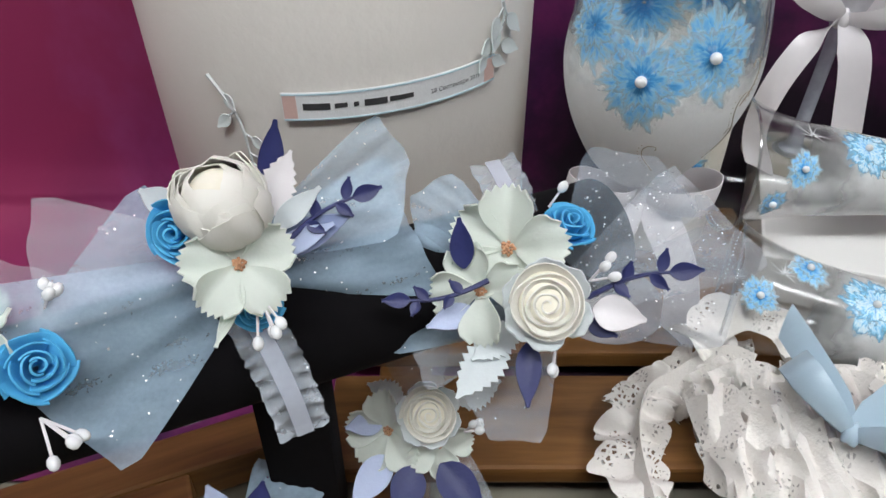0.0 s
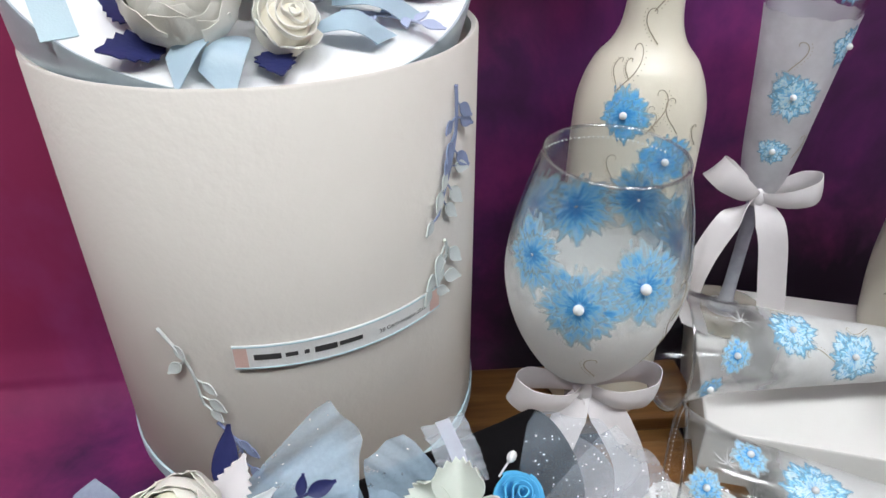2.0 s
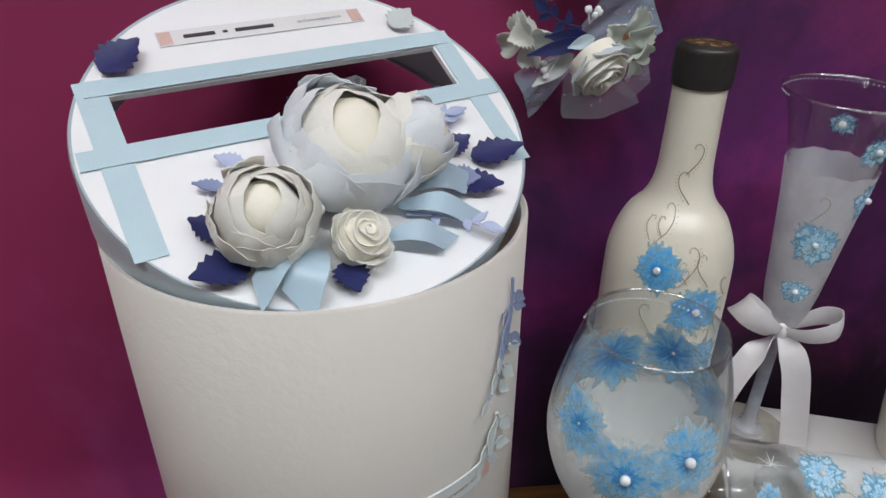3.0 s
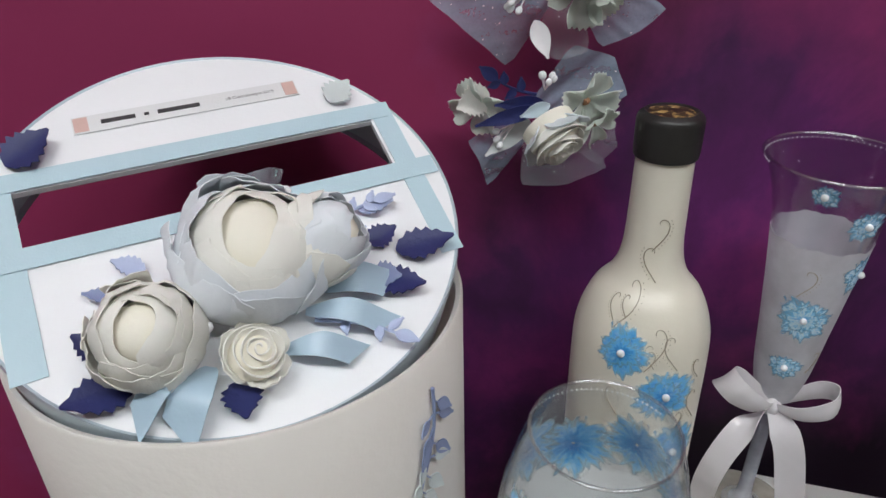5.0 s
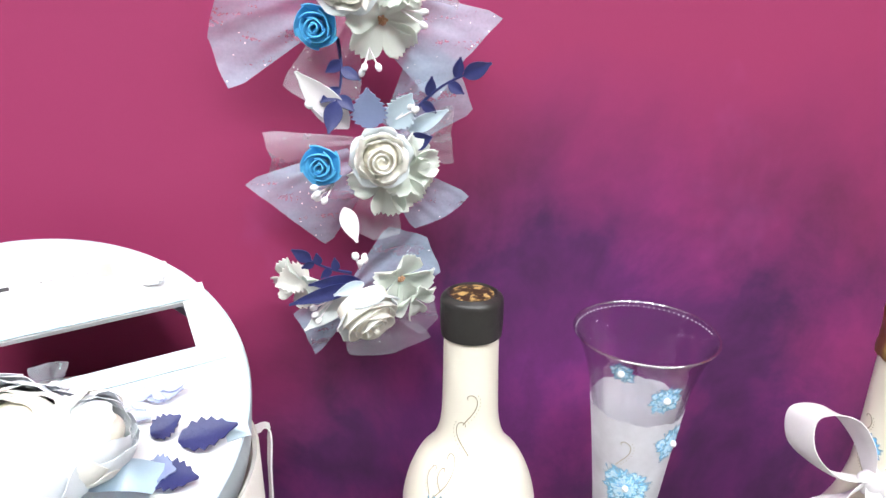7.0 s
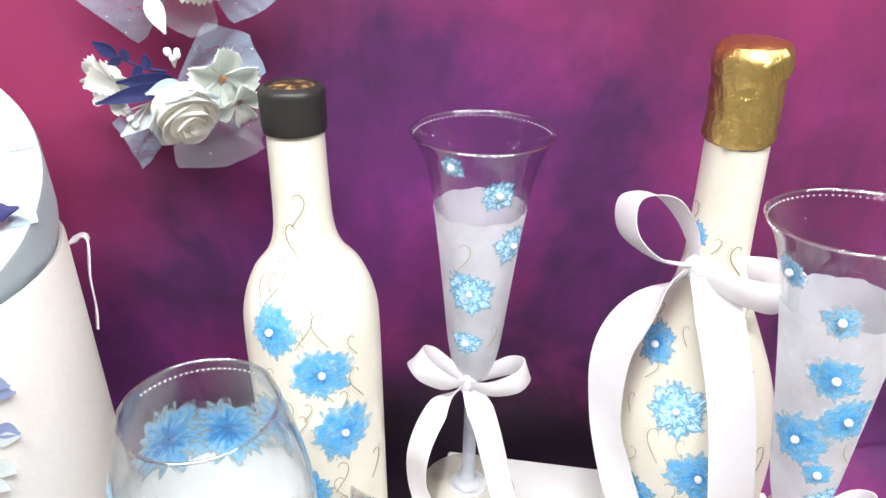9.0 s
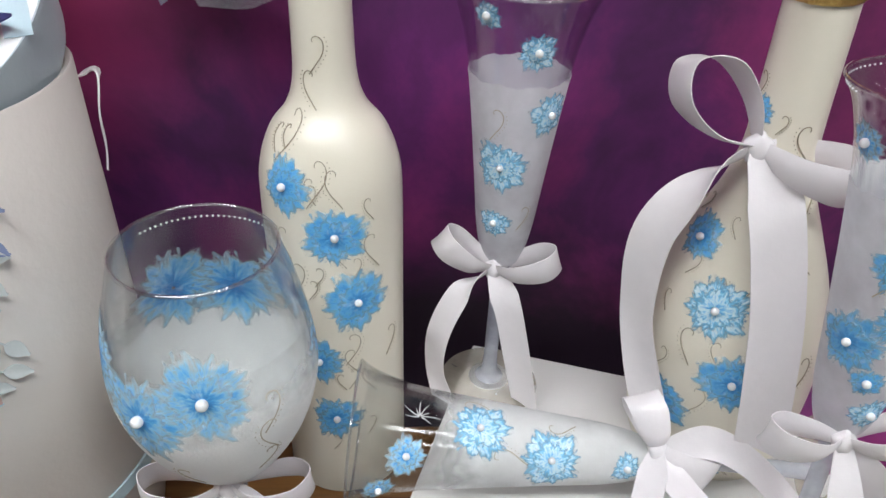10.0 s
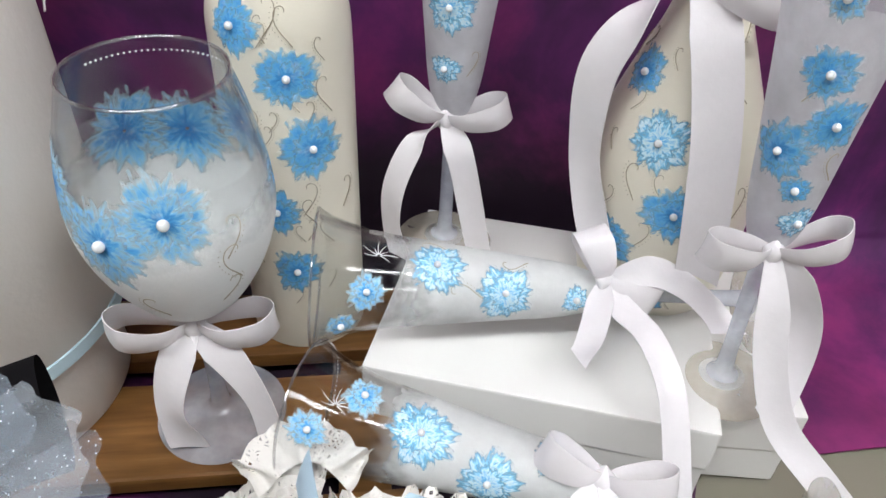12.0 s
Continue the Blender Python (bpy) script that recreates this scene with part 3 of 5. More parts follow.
def cosmos(name, parent, m, R, mat, seed=0, petals=5, heart=True):
    """A silk blossom: broad petals with a notched outer edge, cupped, round a rust heart; faces +z of m."""
    r = random.Random(seed)
    bm = bmesh.new()
    for k in range(16):
        a, q = k * 2.4, R * 0.028 * math.sqrt(k)
        ball(bm, (q * math.cos(a), q * math.sin(a), R * (0.12 - 0.0035 * k)), R * r.uniform(0.028, 0.042), 6)
    for v in bm.verts:
        v.co = m @ v.co
    ro = part(name, bm, STAMEN if heart else mat, parent)
    for k in range(petals):
        a0 = 2 * math.pi * k / petals + r.uniform(-0.15, 0.15)
        tip, ph = r.uniform(0.05, 0.35), r.uniform(0, 6)
        rows = []
        for i in range(13):
            u = i / 12 * 2 - 1
            row = []
            for j in range(8):
                t = j / 7
                half = R * (0.06 + 0.37 * math.sin(math.pi * min(1, t * 0.7)) ** 1.2)
                edge = 1.0 - 0.2 * u * u + 0.045 * (1 if i % 2 else -1) * (t > 0.9)
                x, y = R * (0.06 + 0.94 * t * edge), half * u
                z = R * (tip * math.sin(t * 2.2) + 0.26 * u * u * t + 0.05 * math.sin(5 * u + ph) * t)
                row.append(m @ (Matrix.Rotation(a0, 4, "Z") @ Vector((x, y, z))))
            rows.append(row)
        part("petal", strip(rows, 0.0005), mat, ro)
    return ro


def foam_rose(name, parent, m, R, mat, seed=0):
    """A small foam rose: thick overlapping petals, each a little cornered, wound round a bud; faces +z of m."""
    r = random.Random(seed)
    ro = None
    for ring, (cnt, rad, top) in enumerate(((2, 0.16, 1.0), (3, 0.36, 0.96), (4, 0.6, 0.8), (5, 0.86, 0.56))):
        for c in range(cnt):
            a0 = 2 * math.pi * c / cnt + ring * 0.9 + r.uniform(-0.2, 0.2)
            half = math.pi / cnt * 1.25
            rows = []
            for i in range(9):
                u = i / 8 * 2 - 1
                peak = 1.0 - 0.2 * abs(u) ** 1.6
                flat_ = 1.0 - 0.1 * (1 - abs(u)) * (ring > 0)
                row = []
                for q, z in ((0.45, 0.0), (0.85, 0.35), (0.97, 0.7), (1.02, 0.92), (1.1, 1.0)):
                    rr = R * ((rad + 0.05 * u) * flat_ * q + 0.06 * ring / 3 * (z > 0.85))
                    row.append(m @ Vector((rr * math.cos(a0 + u * half), rr * math.sin(a0 + u * half), R * z * top * peak * 0.9)))
                rows.append(row)
            bm = strip(rows, R * 0.06)
            if ro is None:
                ro = part(name, bm, mat, parent)
            else:
                part("petal", bm, mat, ro)
    return ro


def stamens(parent, m, n, length, seed=0, bud=0.0016):
    """White bud stamens on thin stalks that fan out along +x of m."""
    r = random.Random(seed)
    for k in range(n):
        d = m @ pose(0, 0, 0, 0, r.uniform(-25, 10), r.uniform(-28, 28))
        L = length * r.uniform(0.75, 1.1)
        st = part("stamen", tube([d @ Vector((L * s, 0, 0.1 * L * s * s)) for s in (0, 0.5, 1)], 0.0004, seg=5), SATIN, parent)
        bm = bmesh.new()
        ball(bm, (0, 0, 0), bud, 10)
        for v in bm.verts:
            v.co = d @ (Vector((v.co.x * 1.35, v.co.y, v.co.z)) + Vector((L, 0, 0.1 * L)))
        part("bud", bm, PEARL, st)


def tulle(parent, m, w, h, seed=0, mat=None, fold=0.1, gather=0.4, name="tulle", n=22, soft=0.0):
    """A folded sheet of tulle: gathered at its root, running out along +x of m to straight edges and sharp corners."""
    r = random.Random(seed)
    a, b, mid = r.uniform(0.72, 1.12), r.uniform(0.72, 1.12), r.uniform(0.8, 1.05)
    crease = [(r.uniform(-0.7, 0.7), r.uniform(-0.5, 0.5), r.choice((-1, 1)) * r.uniform(0.4, 1.0)) for _ in range(3)]
    ph = r.uniform(0, 6)
    rows = []
    for i in range(n + 1):
        s = i / n
        row = []
        for j in range(n + 1):
            t = j / n * 2 - 1
            far = (mid + (a - mid) * t) if t > 0 else (mid - (b - mid) * t)
            x = w * s * far * (1 - 0.3 * soft * t * t) * (1 + 0.06 * soft * math.sin(7 * t + ph))
            y = h / 2 * t * (gather + (1 - gather) * min(1, s * 1.15)) + 0.12 * h * s * (a - b)
            z = sum(k * abs(t - c - d * s) for c, d, k in crease) * (0.35 + 0.65 * s) - 0.4
            z = fold * w * (z + 0.22 * math.sin(9 * t + ph) * (1 - s) + 0.12 * math.sin(6 * s + 4 * t + ph))
            z += soft * w * (0.09 * math.sin(8 * t + 3 * s + ph) + 0.05 * math.sin(17 * t - 4 * s + 2 * ph)) * s + soft * 0.16 * w * math.sin(2.6 * s) * (1 - t * t)
            y *= 1 - 0.16 * soft * s * s
            row.append(m @ Vector((x, y, z)))
        rows.append(row)
    return part(name, strip(rows, 0.0), mat or TULLE, parent)


# ---------------------------------------------------------------- painted glass and bottles
def on_surface(profile, th, z, lift=0.0):
    """A point on a turned body: angle from the front (towards -y, degrees, + to the right) and height."""
    a = math.radians(th)
    r = radius_at(profile, z) + lift
    return Vector((r * math.sin(a), -r * math.cos(a), z))


def painted_flower(parent, profile, th, z, R, mat, seed=0, petals=14, pearl=0.0024, inner=None, lift=0.0005, stretch=1.0):
    """Brush petals laid on a turned surface in two rings, with a half pearl in the heart."""
    r = random.Random(seed)
    bm = bmesh.new()
    uv = bm.loops.layers.uv.verify()
    rad0 = max(0.006, radius_at(profile, z))
    broad, tip = (1.5, 0.3) if petals < 12 else (1.25, 0.12)
    for ring, (cnt, reach, up) in enumerate(((petals, 1.0, 0.0), (petals - 2, 0.64, 0.00012))):
        for k in range(cnt):
            a0 = 2 * math.pi * (k + 0.5 * ring) / cnt + r.uniform(-0.12, 0.12)
            L = R * reach * r.uniform(0.84, 1.1)
            off = r.uniform(0, 0.0001)
            grid = []
            for i in range(6):
                t = i / 5
                row = []
                for j in range(5):
                    u = j / 2 - 1
                    half = math.pi / cnt * broad * (0.7 + 0.4 * math.sin(math.pi * t * 0.9))
                    rr = L * (0.06 + 0.94 * t * (1 - tip * u * u + 0.05 * math.sin(4.5 * u + 2.3 * k) * (t > 0.9)))
                    a = a0 + u * half
                    dz = rr * math.sin(a) * stretch
                    zz = z + dz
                    row.append((bm.verts.new(on_surface(profile, th + math.degrees(rr * math.cos(a) / rad0), zz, lift + up + off + 0.00006 * math.sin(math.pi * t))), t, j / 4))
                grid.append(row)
            for i in range(5):
                for j in range(4):
                    q = (grid[i][j], grid[i][j + 1], grid[i + 1][j + 1], grid[i + 1][j])
                    f = bm.faces.new([e[0] for e in q])
                    for loop, e in zip(f.loops, q):
                        loop[uv].uv = (e[1], e[2] + k)
    fl = part("painted_flower", bm, mat, parent)
    if pearl:
        bm = bmesh.new()
        ball(bm, on_surface(profile, th, z, lift + pearl * 0.6), pearl, 14)
        part("pearl", bm, PEARL, fl, "white half pearl")
    return fl


def scroll(parent, profile, th, z, size, mat, turn=1, seed=0, r0=0.0003):
    """A painted stroke that runs up and winds into a curl, with a row of dots beside it."""
    rad0 = max(0.008, radius_at(profile, z))
    flat, a, x, y = [], 1.0, 0.0, -0.5 * size
    for i in range(44):
        s = i / 43
        flat.append((x, y, a))
        a += (0.015 + 0.3 * s ** 2.2) * (1 if s > 0.2 else -0.6)
        x += 0.062 * size * math.cos(a) * (1 - 0.55 * s)
        y += 0.062 * size * math.sin(a) * (1 - 0.55 * s)
    put = lambda x, y: on_surface(profile, th + math.degrees(turn * x / rad0), z + y, 0.0003)
    sc = part("painted_scroll", tube([put(x, y) for x, y, a in flat], r0 * 1.1, r0 * 0.7, 5), mat, parent)
    bm = bmesh.new()
    for x, y, a in flat[4:30:3]:
        ball(bm, put(x + 0.13 * size * math.sin(a), y - 0.13 * size * math.cos(a)), r0 * 0.9, 6)
    part("dots", bm, mat, sc)
    return sc


def goblet(name, m, label, category, outer, thick, bowl_from, coats, group=""):
    """A stemmed glass turned from an outer outline, hollow above bowl_from, with frosted coats (material, low, high)."""
    ob = thing(name, m, label, category, group)
    inner = [(max(0.0, r - thick), z) for r, z in outer if z >= bowl_from + thick]
    flat_end = next(z for r, z in outer if z > 0.002 and r < 0.0065)
    foot = [p for p in outer if p[1] <= flat_end]
    stem = [p for p in outer if flat_end <= p[1] <= bowl_from]
    bowl = [stem[-1]] + [p for p in outer if p[1] > bowl_from]
    for nm, prof in (("foot", foot), ("stem", stem), ("bowl", bowl + [(outer[-1][0] - thick * 0.5, outer[-1][1] + thick * 0.4)] + inner[::-1] + [(0, bowl_from + thick)])):
        part(nm, lathe(prof, 72), GLASS, ob).visible_shadow = False
    rim = lathe([(outer[-1][0] + 0.0007 * math.cos(a * 0.524), outer[-1][1] + 0.0007 * math.sin(a * 0.524)) for a in range(13)], 72)
    part("rim", rim, RIMGLASS, ob).visible_shadow = False
    for mat, lo, hi, uneven in coats:
        prof = [(r + 0.00035, z) for r, z in outer if lo <= z <= hi]
        bm = lathe(prof, 72)
        if uneven:
            top = max(z for r, z in prof)
            for v in bm.verts:
                if v.co.z > top - 1e-6:
                    a = math.atan2(v.co.x, -v.co.y)
                    v.co.z += uneven * (math.sin(9 * a) + 0.6 * math.sin(23 * a + 1))
        part("frosted_coat", bm, mat, ob)
    return ob


# ---------------------------------------------------------------- the setting
def structure(name, bm, mat, label, category):
    return tagged(finish(name, bm, mat, None, "", False), label, category, "", "structure")


TABLE_Z = -0.024
structure("floor", box_bm(-2.5, -3.0, -0.95, 2.5, 0.62, -0.85), FLOORMAT, "plain grey shop floor under the display table", "floor")
structure("wall_back", box_bm(-2.5, 0.5, -0.85, 2.5, 0.62, 1.75), PLASTER, "plain pale wall behind the cloth backdrop", "wall")
structure("wall_front", box_bm(-2.5, -3.0, -0.85, 2.5, -2.9, 1.75), PLASTER, "plain pale wall facing the display", "wall")
structure("wall_west", box_bm(-2.5, -2.9, -0.85, -2.4, 0.5, 1.75), PLASTER, "plain pale side wall of the shop", "wall")
structure("wall_east", box_bm(2.4, -2.9, -0.85, 2.5, 0.5, 1.75), PLASTER, "plain pale side wall of the shop", "wall")
structure("ceiling", box_bm(-2.5, -3.0, 1.75, 2.5, 0.62, 1.85), PLASTER, "plain pale ceiling", "ceiling")

tab = thing("display_table", pose(0, 0, 0), "grey-olive topped display table under the cloth and slats", "table")
part("tabletop", box_bm(-0.9, -0.25, TABLE_Z - 0.03, 0.9, 0.48, TABLE_Z - 0.002, 0.003), TABLETOP, tab, "", False)
for x in (-0.85, 0.85):
    for y in (-0.2, 0.44):
        part("leg", box_bm(x - 0.025, y - 0.025, -0.85, x + 0.025, y + 0.025, TABLE_Z - 0.03, 0.003), TABLETOP, tab, "", False)

lamp0 = thing("ceiling_light", pose(-0.45, -0.5, 1.72), "flat white ceiling light panel, lit", "lamp", "ceiling lights")
part("frame", box_bm(-0.62, -0.17, -0.02, 0.62, 0.17, 0.03, 0.004), FRAMEMETAL, lamp0)
part("diffuser", box_bm(-0.58, -0.14, -0.028, 0.58, 0.14, -0.021), LAMPMAT, lamp0, "glowing white diffuser", False)
copy_thing(lamp0, pose(0.85, -0.65, 1.72))


def wall_y(x):
    return 0.431 + 0.03 * x


def build_backdrop():
    rows = []
    for i in range(61):
        x = -0.9 + 1.8 * i / 60
        y0 = wall_y(x)
        row = []
        front = 0.2 if x < 0.36 else 0.262
        line = [(y0 - 0.004, 1.0), (y0, 0.6), (y0, 0.3), (y0, 0.12), (y0, 0.04), (y0 - 0.004, 0.012), (y0 - 0.015, -0.008), (y0 - 0.035, -0.018), (y0 - 0.08, TABLE_Z + 0.0015), ((front + y0) / 2 - 0.03, TABLE_Z + 0.0015), (front, TABLE_Z + 0.0015)]
        for p in curve_points([(x, y, z) for y, z in line], 6):
            k = 0.0025 * math.sin(9 * x + 3 * p.z) + 0.0016 * math.sin(31 * x + 5 * p.z + 1)
            if p.z > 0.0:
                p.y += k * (0.4 + 0.6 * max(0, 1 - p.z * 3))
            elif p.y < y0 - 0.05:
                p.z += max(0, 0.004 * math.sin(26 * p.x + 30 * p.y)) * (x > 0.4)
            row.append(p)
        rows.append(row)
    return strip(rows, 0.001)


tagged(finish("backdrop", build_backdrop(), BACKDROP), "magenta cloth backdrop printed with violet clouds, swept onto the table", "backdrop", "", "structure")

# a low slatted wooden tray
tray = thing("slatted_tray", pose(0, 0, 0), "low tray of varnished brown wooden slats on the cloth", "tray")
SLATS = [(0.345, 0.402), (0.262, 0.327), (0.19, 0.247), (0.118, 0.176), (0.045, 0.104)]
for y0, y1 in SLATS:
    part("slat", box_bm(-0.055, y0, -0.011, 0.2, y1, 0.0, 0.0022), WOOD, tray, "", False)
for x in (-0.02, 0.17):
    part("cross_bar", box_bm(x - 0.014, 0.05, TABLE_Z + 0.003, x + 0.014, 0.398, -0.0112, 0.0015), WOOD, tray, "", False)
for x, y, w, long, label in ((-0.0805, 0.2285, 0.024, 0.2, "brown wooden board lying askew behind the velvet bar"), (-0.113, 0.1885, 0.05, 0.16, "wide worn wooden board lying askew on the table")):
    brd = thing("wooden_board", pose(x, y, 0, 0, 0, 23), label, "board", "loose wooden boards")
    part("plank", box_bm(-long, -w, TABLE_Z + 0.003, 0, 0, 0, 0.002), WOOD, brd, "", False)

# ---------------------------------------------------------------- the round card box
BOX = pose(-0.049, 0.334, 0)
R_BOX, Z0_BOX, Z1_BOX = 0.0912, 0.058, 0.256
ped = thing("round_pedestal", BOX @ pose(0.007, 0, 0), "small round cream pedestal under the card box", "pedestal")
part("drum", lathe([(0, 0.0), (0.073, 0.0), (0.075, 0.002), (0.075, Z0_BOX - 0.001), (0, Z0_BOX - 0.001)], 72), CARD, ped)

cb = thing("card_box", BOX, "round cream wedding card box with tilted flowered white lid", "card box")
t = 0.003
part("drum", lathe([(0, Z0_BOX), (R_BOX - 0.001, Z0_BOX), (R_BOX, Z0_BOX + 0.001), (R_BOX, Z1_BOX - 0.001), (R_BOX - 0.001, Z1_BOX), (R_BOX - t, Z1_BOX - 0.001), (R_BOX - t, Z0_BOX + t), (0, Z0_BOX + t)], 96), CARD, cb)
part("base_band", lathe([(R_BOX + 0.0003, Z0_BOX + 0.0005), (R_BOX + 0.0012, Z0_BOX + 0.001), (R_BOX + 0.0012, Z0_BOX + 0.0085), (R_BOX + 0.0003, Z0_BOX + 0.009)], 96), BAND, cb, "light blue ribbon band round the foot")
BOXP = [(R_BOX, Z0_BOX), (R_BOX, Z1_BOX)]


def wrap(th0, th1, za, zb, h, lift, thick, n=20):
    """A strip laid round the box, its middle running from height za to zb."""
    rows = []
    for i in range(n + 1):
        s = i / n
        z = za + (zb - za) * s
        rows.append([on_surface(BOXP, th0 + (th1 - th0) * s, z + h * (k - 0.5), lift) for k in (0, 0.5, 1)])
    return strip(rows, thick)


lab = part("label", wrap(-8, 48.5, 0.1505, 0.1545, 0.0115, 0.0012, 0.0006), LABEL, cb, "narrow printed paper label")
part("border", wrap(-7.9, 48.4, 0.1454, 0.1494, 0.0006, 0.0017, 0.0003), BAND, lab)
part("border", wrap(-7.9, 48.4, 0.1556, 0.1596, 0.0006, 0.0017, 0.0003), BAND, lab)
part("end_print", wrap(-7.8, -4.5, 0.1507, 0.151, 0.0095, 0.0016, 0.0003, 4), LABEL_PINK, lab)
part("end_print", wrap(44.6, 48.3, 0.1542, 0.1545, 0.0095, 0.0016, 0.0003, 4), LABEL_PINK, lab)
for a, b, h in ((-3, 3.5, 0.0026), (4.5, 7.5, 0.0018), (9, 10.2, 0.0018), (11.5, 17, 0.0026), (17.6, 23.5, 0.0019)):
    zm = 0.1505 + 0.004 * ((a + b) / 2 + 8) / 56
    part("bar", wrap(a, b, zm, zm + 0.0003, h, 0.0017, 0.0003, 4), INK, lab)


def lettering(text, width, put):
    """A line of letters of a given width as a mesh, each point of it laid by put(x, y)."""
    fo = bpy.data.curves.new("date", "FONT")
    fo.body, fo.size, fo.resolution_u = text, 1.0, 2
    tmp = new("date", fo)
    me = bpy.data.meshes.new_from_object(tmp.evaluated_get(bpy.context.evaluated_depsgraph_get()))
    bpy.data.objects.remove(tmp)
    bm = bmesh.new()
    bm.from_mesh(me)
    k = width / max(v.co.x for v in bm.verts)
    for v in bm.verts:
        v.co = put(v.co.x * k, v.co.y * k)
    bpy.data.meshes.remove(me)
    return bm


DATE = "28 Септември 2019"
part("date", lettering(DATE, 0.0235, lambda x, y: on_surface(BOXP, 28 + math.degrees(x / R_BOX), 0.1518 + 0.0011 * x / 0.0235 + y, 0.0021)), INK, lab, "small printed date", False)


def box_sprig(th, z, size, lean, mats, seed):
    """A cut-card sprig glued on the box: a stem and rounded leaves lying on the drum."""
    r = random.Random(seed)
    stem = []
    for i in range(9):
        s = i / 8
        stem.append(on_surface(BOXP, th + lean * s + 2.2 * math.sin(4 * s), z - size * s, 0.0018))
    sp = part("card_sprig", tube(stem, 0.0008, 0.0005, 5), mats[0], cb)
    for i in range(1, 9):
        s = i / 8
        for side in (-1, 1):
            if r.random() < 0.5:
                continue
            p = on_surface(BOXP, th + lean * s + 2.2 * math.sin(4 * s), z - size * s, 0.0014)
            a = math.radians(th + lean * s)
            fr = Matrix(((math.cos(a), 0, math.sin(a), p.x), (math.sin(a), 0, -math.cos(a), p.y), (0, 1, 0, p.z), (0, 0, 0, 1)))
            L = r.uniform(0.0085, 0.013)
            turn = (0 if side > 0 else 180) + r.uniform(20, 55) * -side
            fr = fr @ pose(0, 0, 0, 0, 0, turn)
            part("stalk", tube([fr @ Vector((k * L, 0, 0.0002)) for k in (0, 0.25, 0.5)], 0.0005, 0.0004, 5), mats[0], sp)
            fr = fr @ pose(0.4 * L, 0, 0)
            part("leaf", leaf_bm(L * 0.85, L * 0.55, 0.15, 0.2, m=fr), mats[1 if s < 0.62 else 2], sp)


box_sprig(56, 0.243, 0.05, -6, (SLATE, SLATE, GREYGREEN), 3)
box_sprig(51, 0.18, 0.02, -4, (GREYGREEN, GREYGREEN, GREYGREEN), 5)
box_sprig(-27, 0.16, 0.036, 10, (GREYGREEN, GREYGREEN, GREYGREEN), 8)
box_sprig(-16, 0.115, 0.03, 6, (SLATE, SLATE, SLATE), 9)
for th, sd in ((-97, -1), (112, 1)):
    base = on_surface(BOXP, th, 0.245, 0.001)
    out = Vector((base.x, base.y, 0)).normalized()
    side = Vector((-out.y, out.x, 0))
    pts = [base + side * 0.012, base + out * 0.006 + side * 0.008 + Vector((0, 0, 0.001)), base + out * 0.0035 - Vector((0, 0, 0.014)), base + out * 0.0028 - Vector((0, 0, 0.03)), base + out * 0.001 - Vector((0, 0, 0.04)) - side * 0.004]
    part("handle", ribbon(pts, 0.0065, tuple(side), 0.0008, taper=1, lead=0), SATIN, cb, "white ribbon handle")

# the drum narrows towards its foot and leans a little
for ob in cb.children_recursive:
    for v in ob.data.vertices:
        f = (Z1_BOX - v.co.z) / (Z1_BOX - Z0_BOX)
        v.co.x, v.co.y = v.co.x * (1 - 0.02 * f) + 0.002 * f, v.co.y * (1 - 0.02 * f)

# lid: tipped, its front edge sunk into the drum
nz = Vector((0.161, -0.452, 0.878)).normalized()
sx = Vector((0.905, 0.425, 0))
sx = (sx - nz * sx.dot(nz)).normalized()
sy = nz.cross(sx)
LC = Vector((-0.0496 + 0.049, 0.3316 - 0.334, 0.2929))
LIDM = Matrix(((sx.x, sy.x, nz.x, LC.x), (sx.y, sy.y, nz.y, LC.y), (sx.z, sy.z, nz.z, LC.z), (0, 0, 0, 1)))
R_LID = 0.0908
lid = new("lid")
lid.empty_display_size = 0.02
lid.parent = cb
lid.matrix_basis = LIDM


def lid_top():
    """A disc with an oblong slot cut through it."""
    bm = bmesh.new()
    x0, x1, y0, y1 = -0.0725, 0.0725, 0.0058, 0.0325
    outer, inner = [], []
    n = 96
    c = Vector((0, (y0 + y1) / 2))
    for i in range(n):
        a = 2 * math.pi * i / n
        d = Vector((math.cos(a), math.sin(a)))
        # distance to the slot's edge and to the rim along the same way from the slot's middle
        k = min((x1 / abs(d.x)) if abs(d.x) > 1e-6 else 9, ((y1 - y0) / 2 / abs(d.y)) if abs(d.y) > 1e-6 else 9)
        b = c.dot(d)
        q = -b + math.sqrt(b * b - c.length_squared + R_LID ** 2)
        inner.append(c + d * k)
        outer.append(c + d * q)
    corners = [Vector(p) for p in ((x1, y1), (x0, y1), (x0, y0), (x1, y0))]
    for p in corners:
        j = min(range(n), key=lambda i: (inner[i] - p).length)
        inner[j] = p
    vi = [bm.verts.new((p.x, p.y, 0)) for p in inner]
    vo = [bm.verts.new((p.x, p.y, 0)) for p in outer]
    for i in range(n):
        j = (i + 1) % n
        bm.faces.new((vi[i], vo[i], vo[j], vi[j]))
    bm.normal_update()
    bmesh.ops.solidify(bm, geom=bm.faces[:], thickness=0.0025)
    return bm


part("lid_top", lid_top(), LID, lid, "white pearl paper top with an oblong slot", False)
part("skirt", lathe([(R_LID - 0.002, -0.001), (R_LID + 0.0006, 0.0006), (R_LID + 0.0012, -0.001), (R_LID + 0.001, -0.03), (R_LID - 0.002, -0.03)], 96), SKIRT, lid, "silvery blue satin rim")


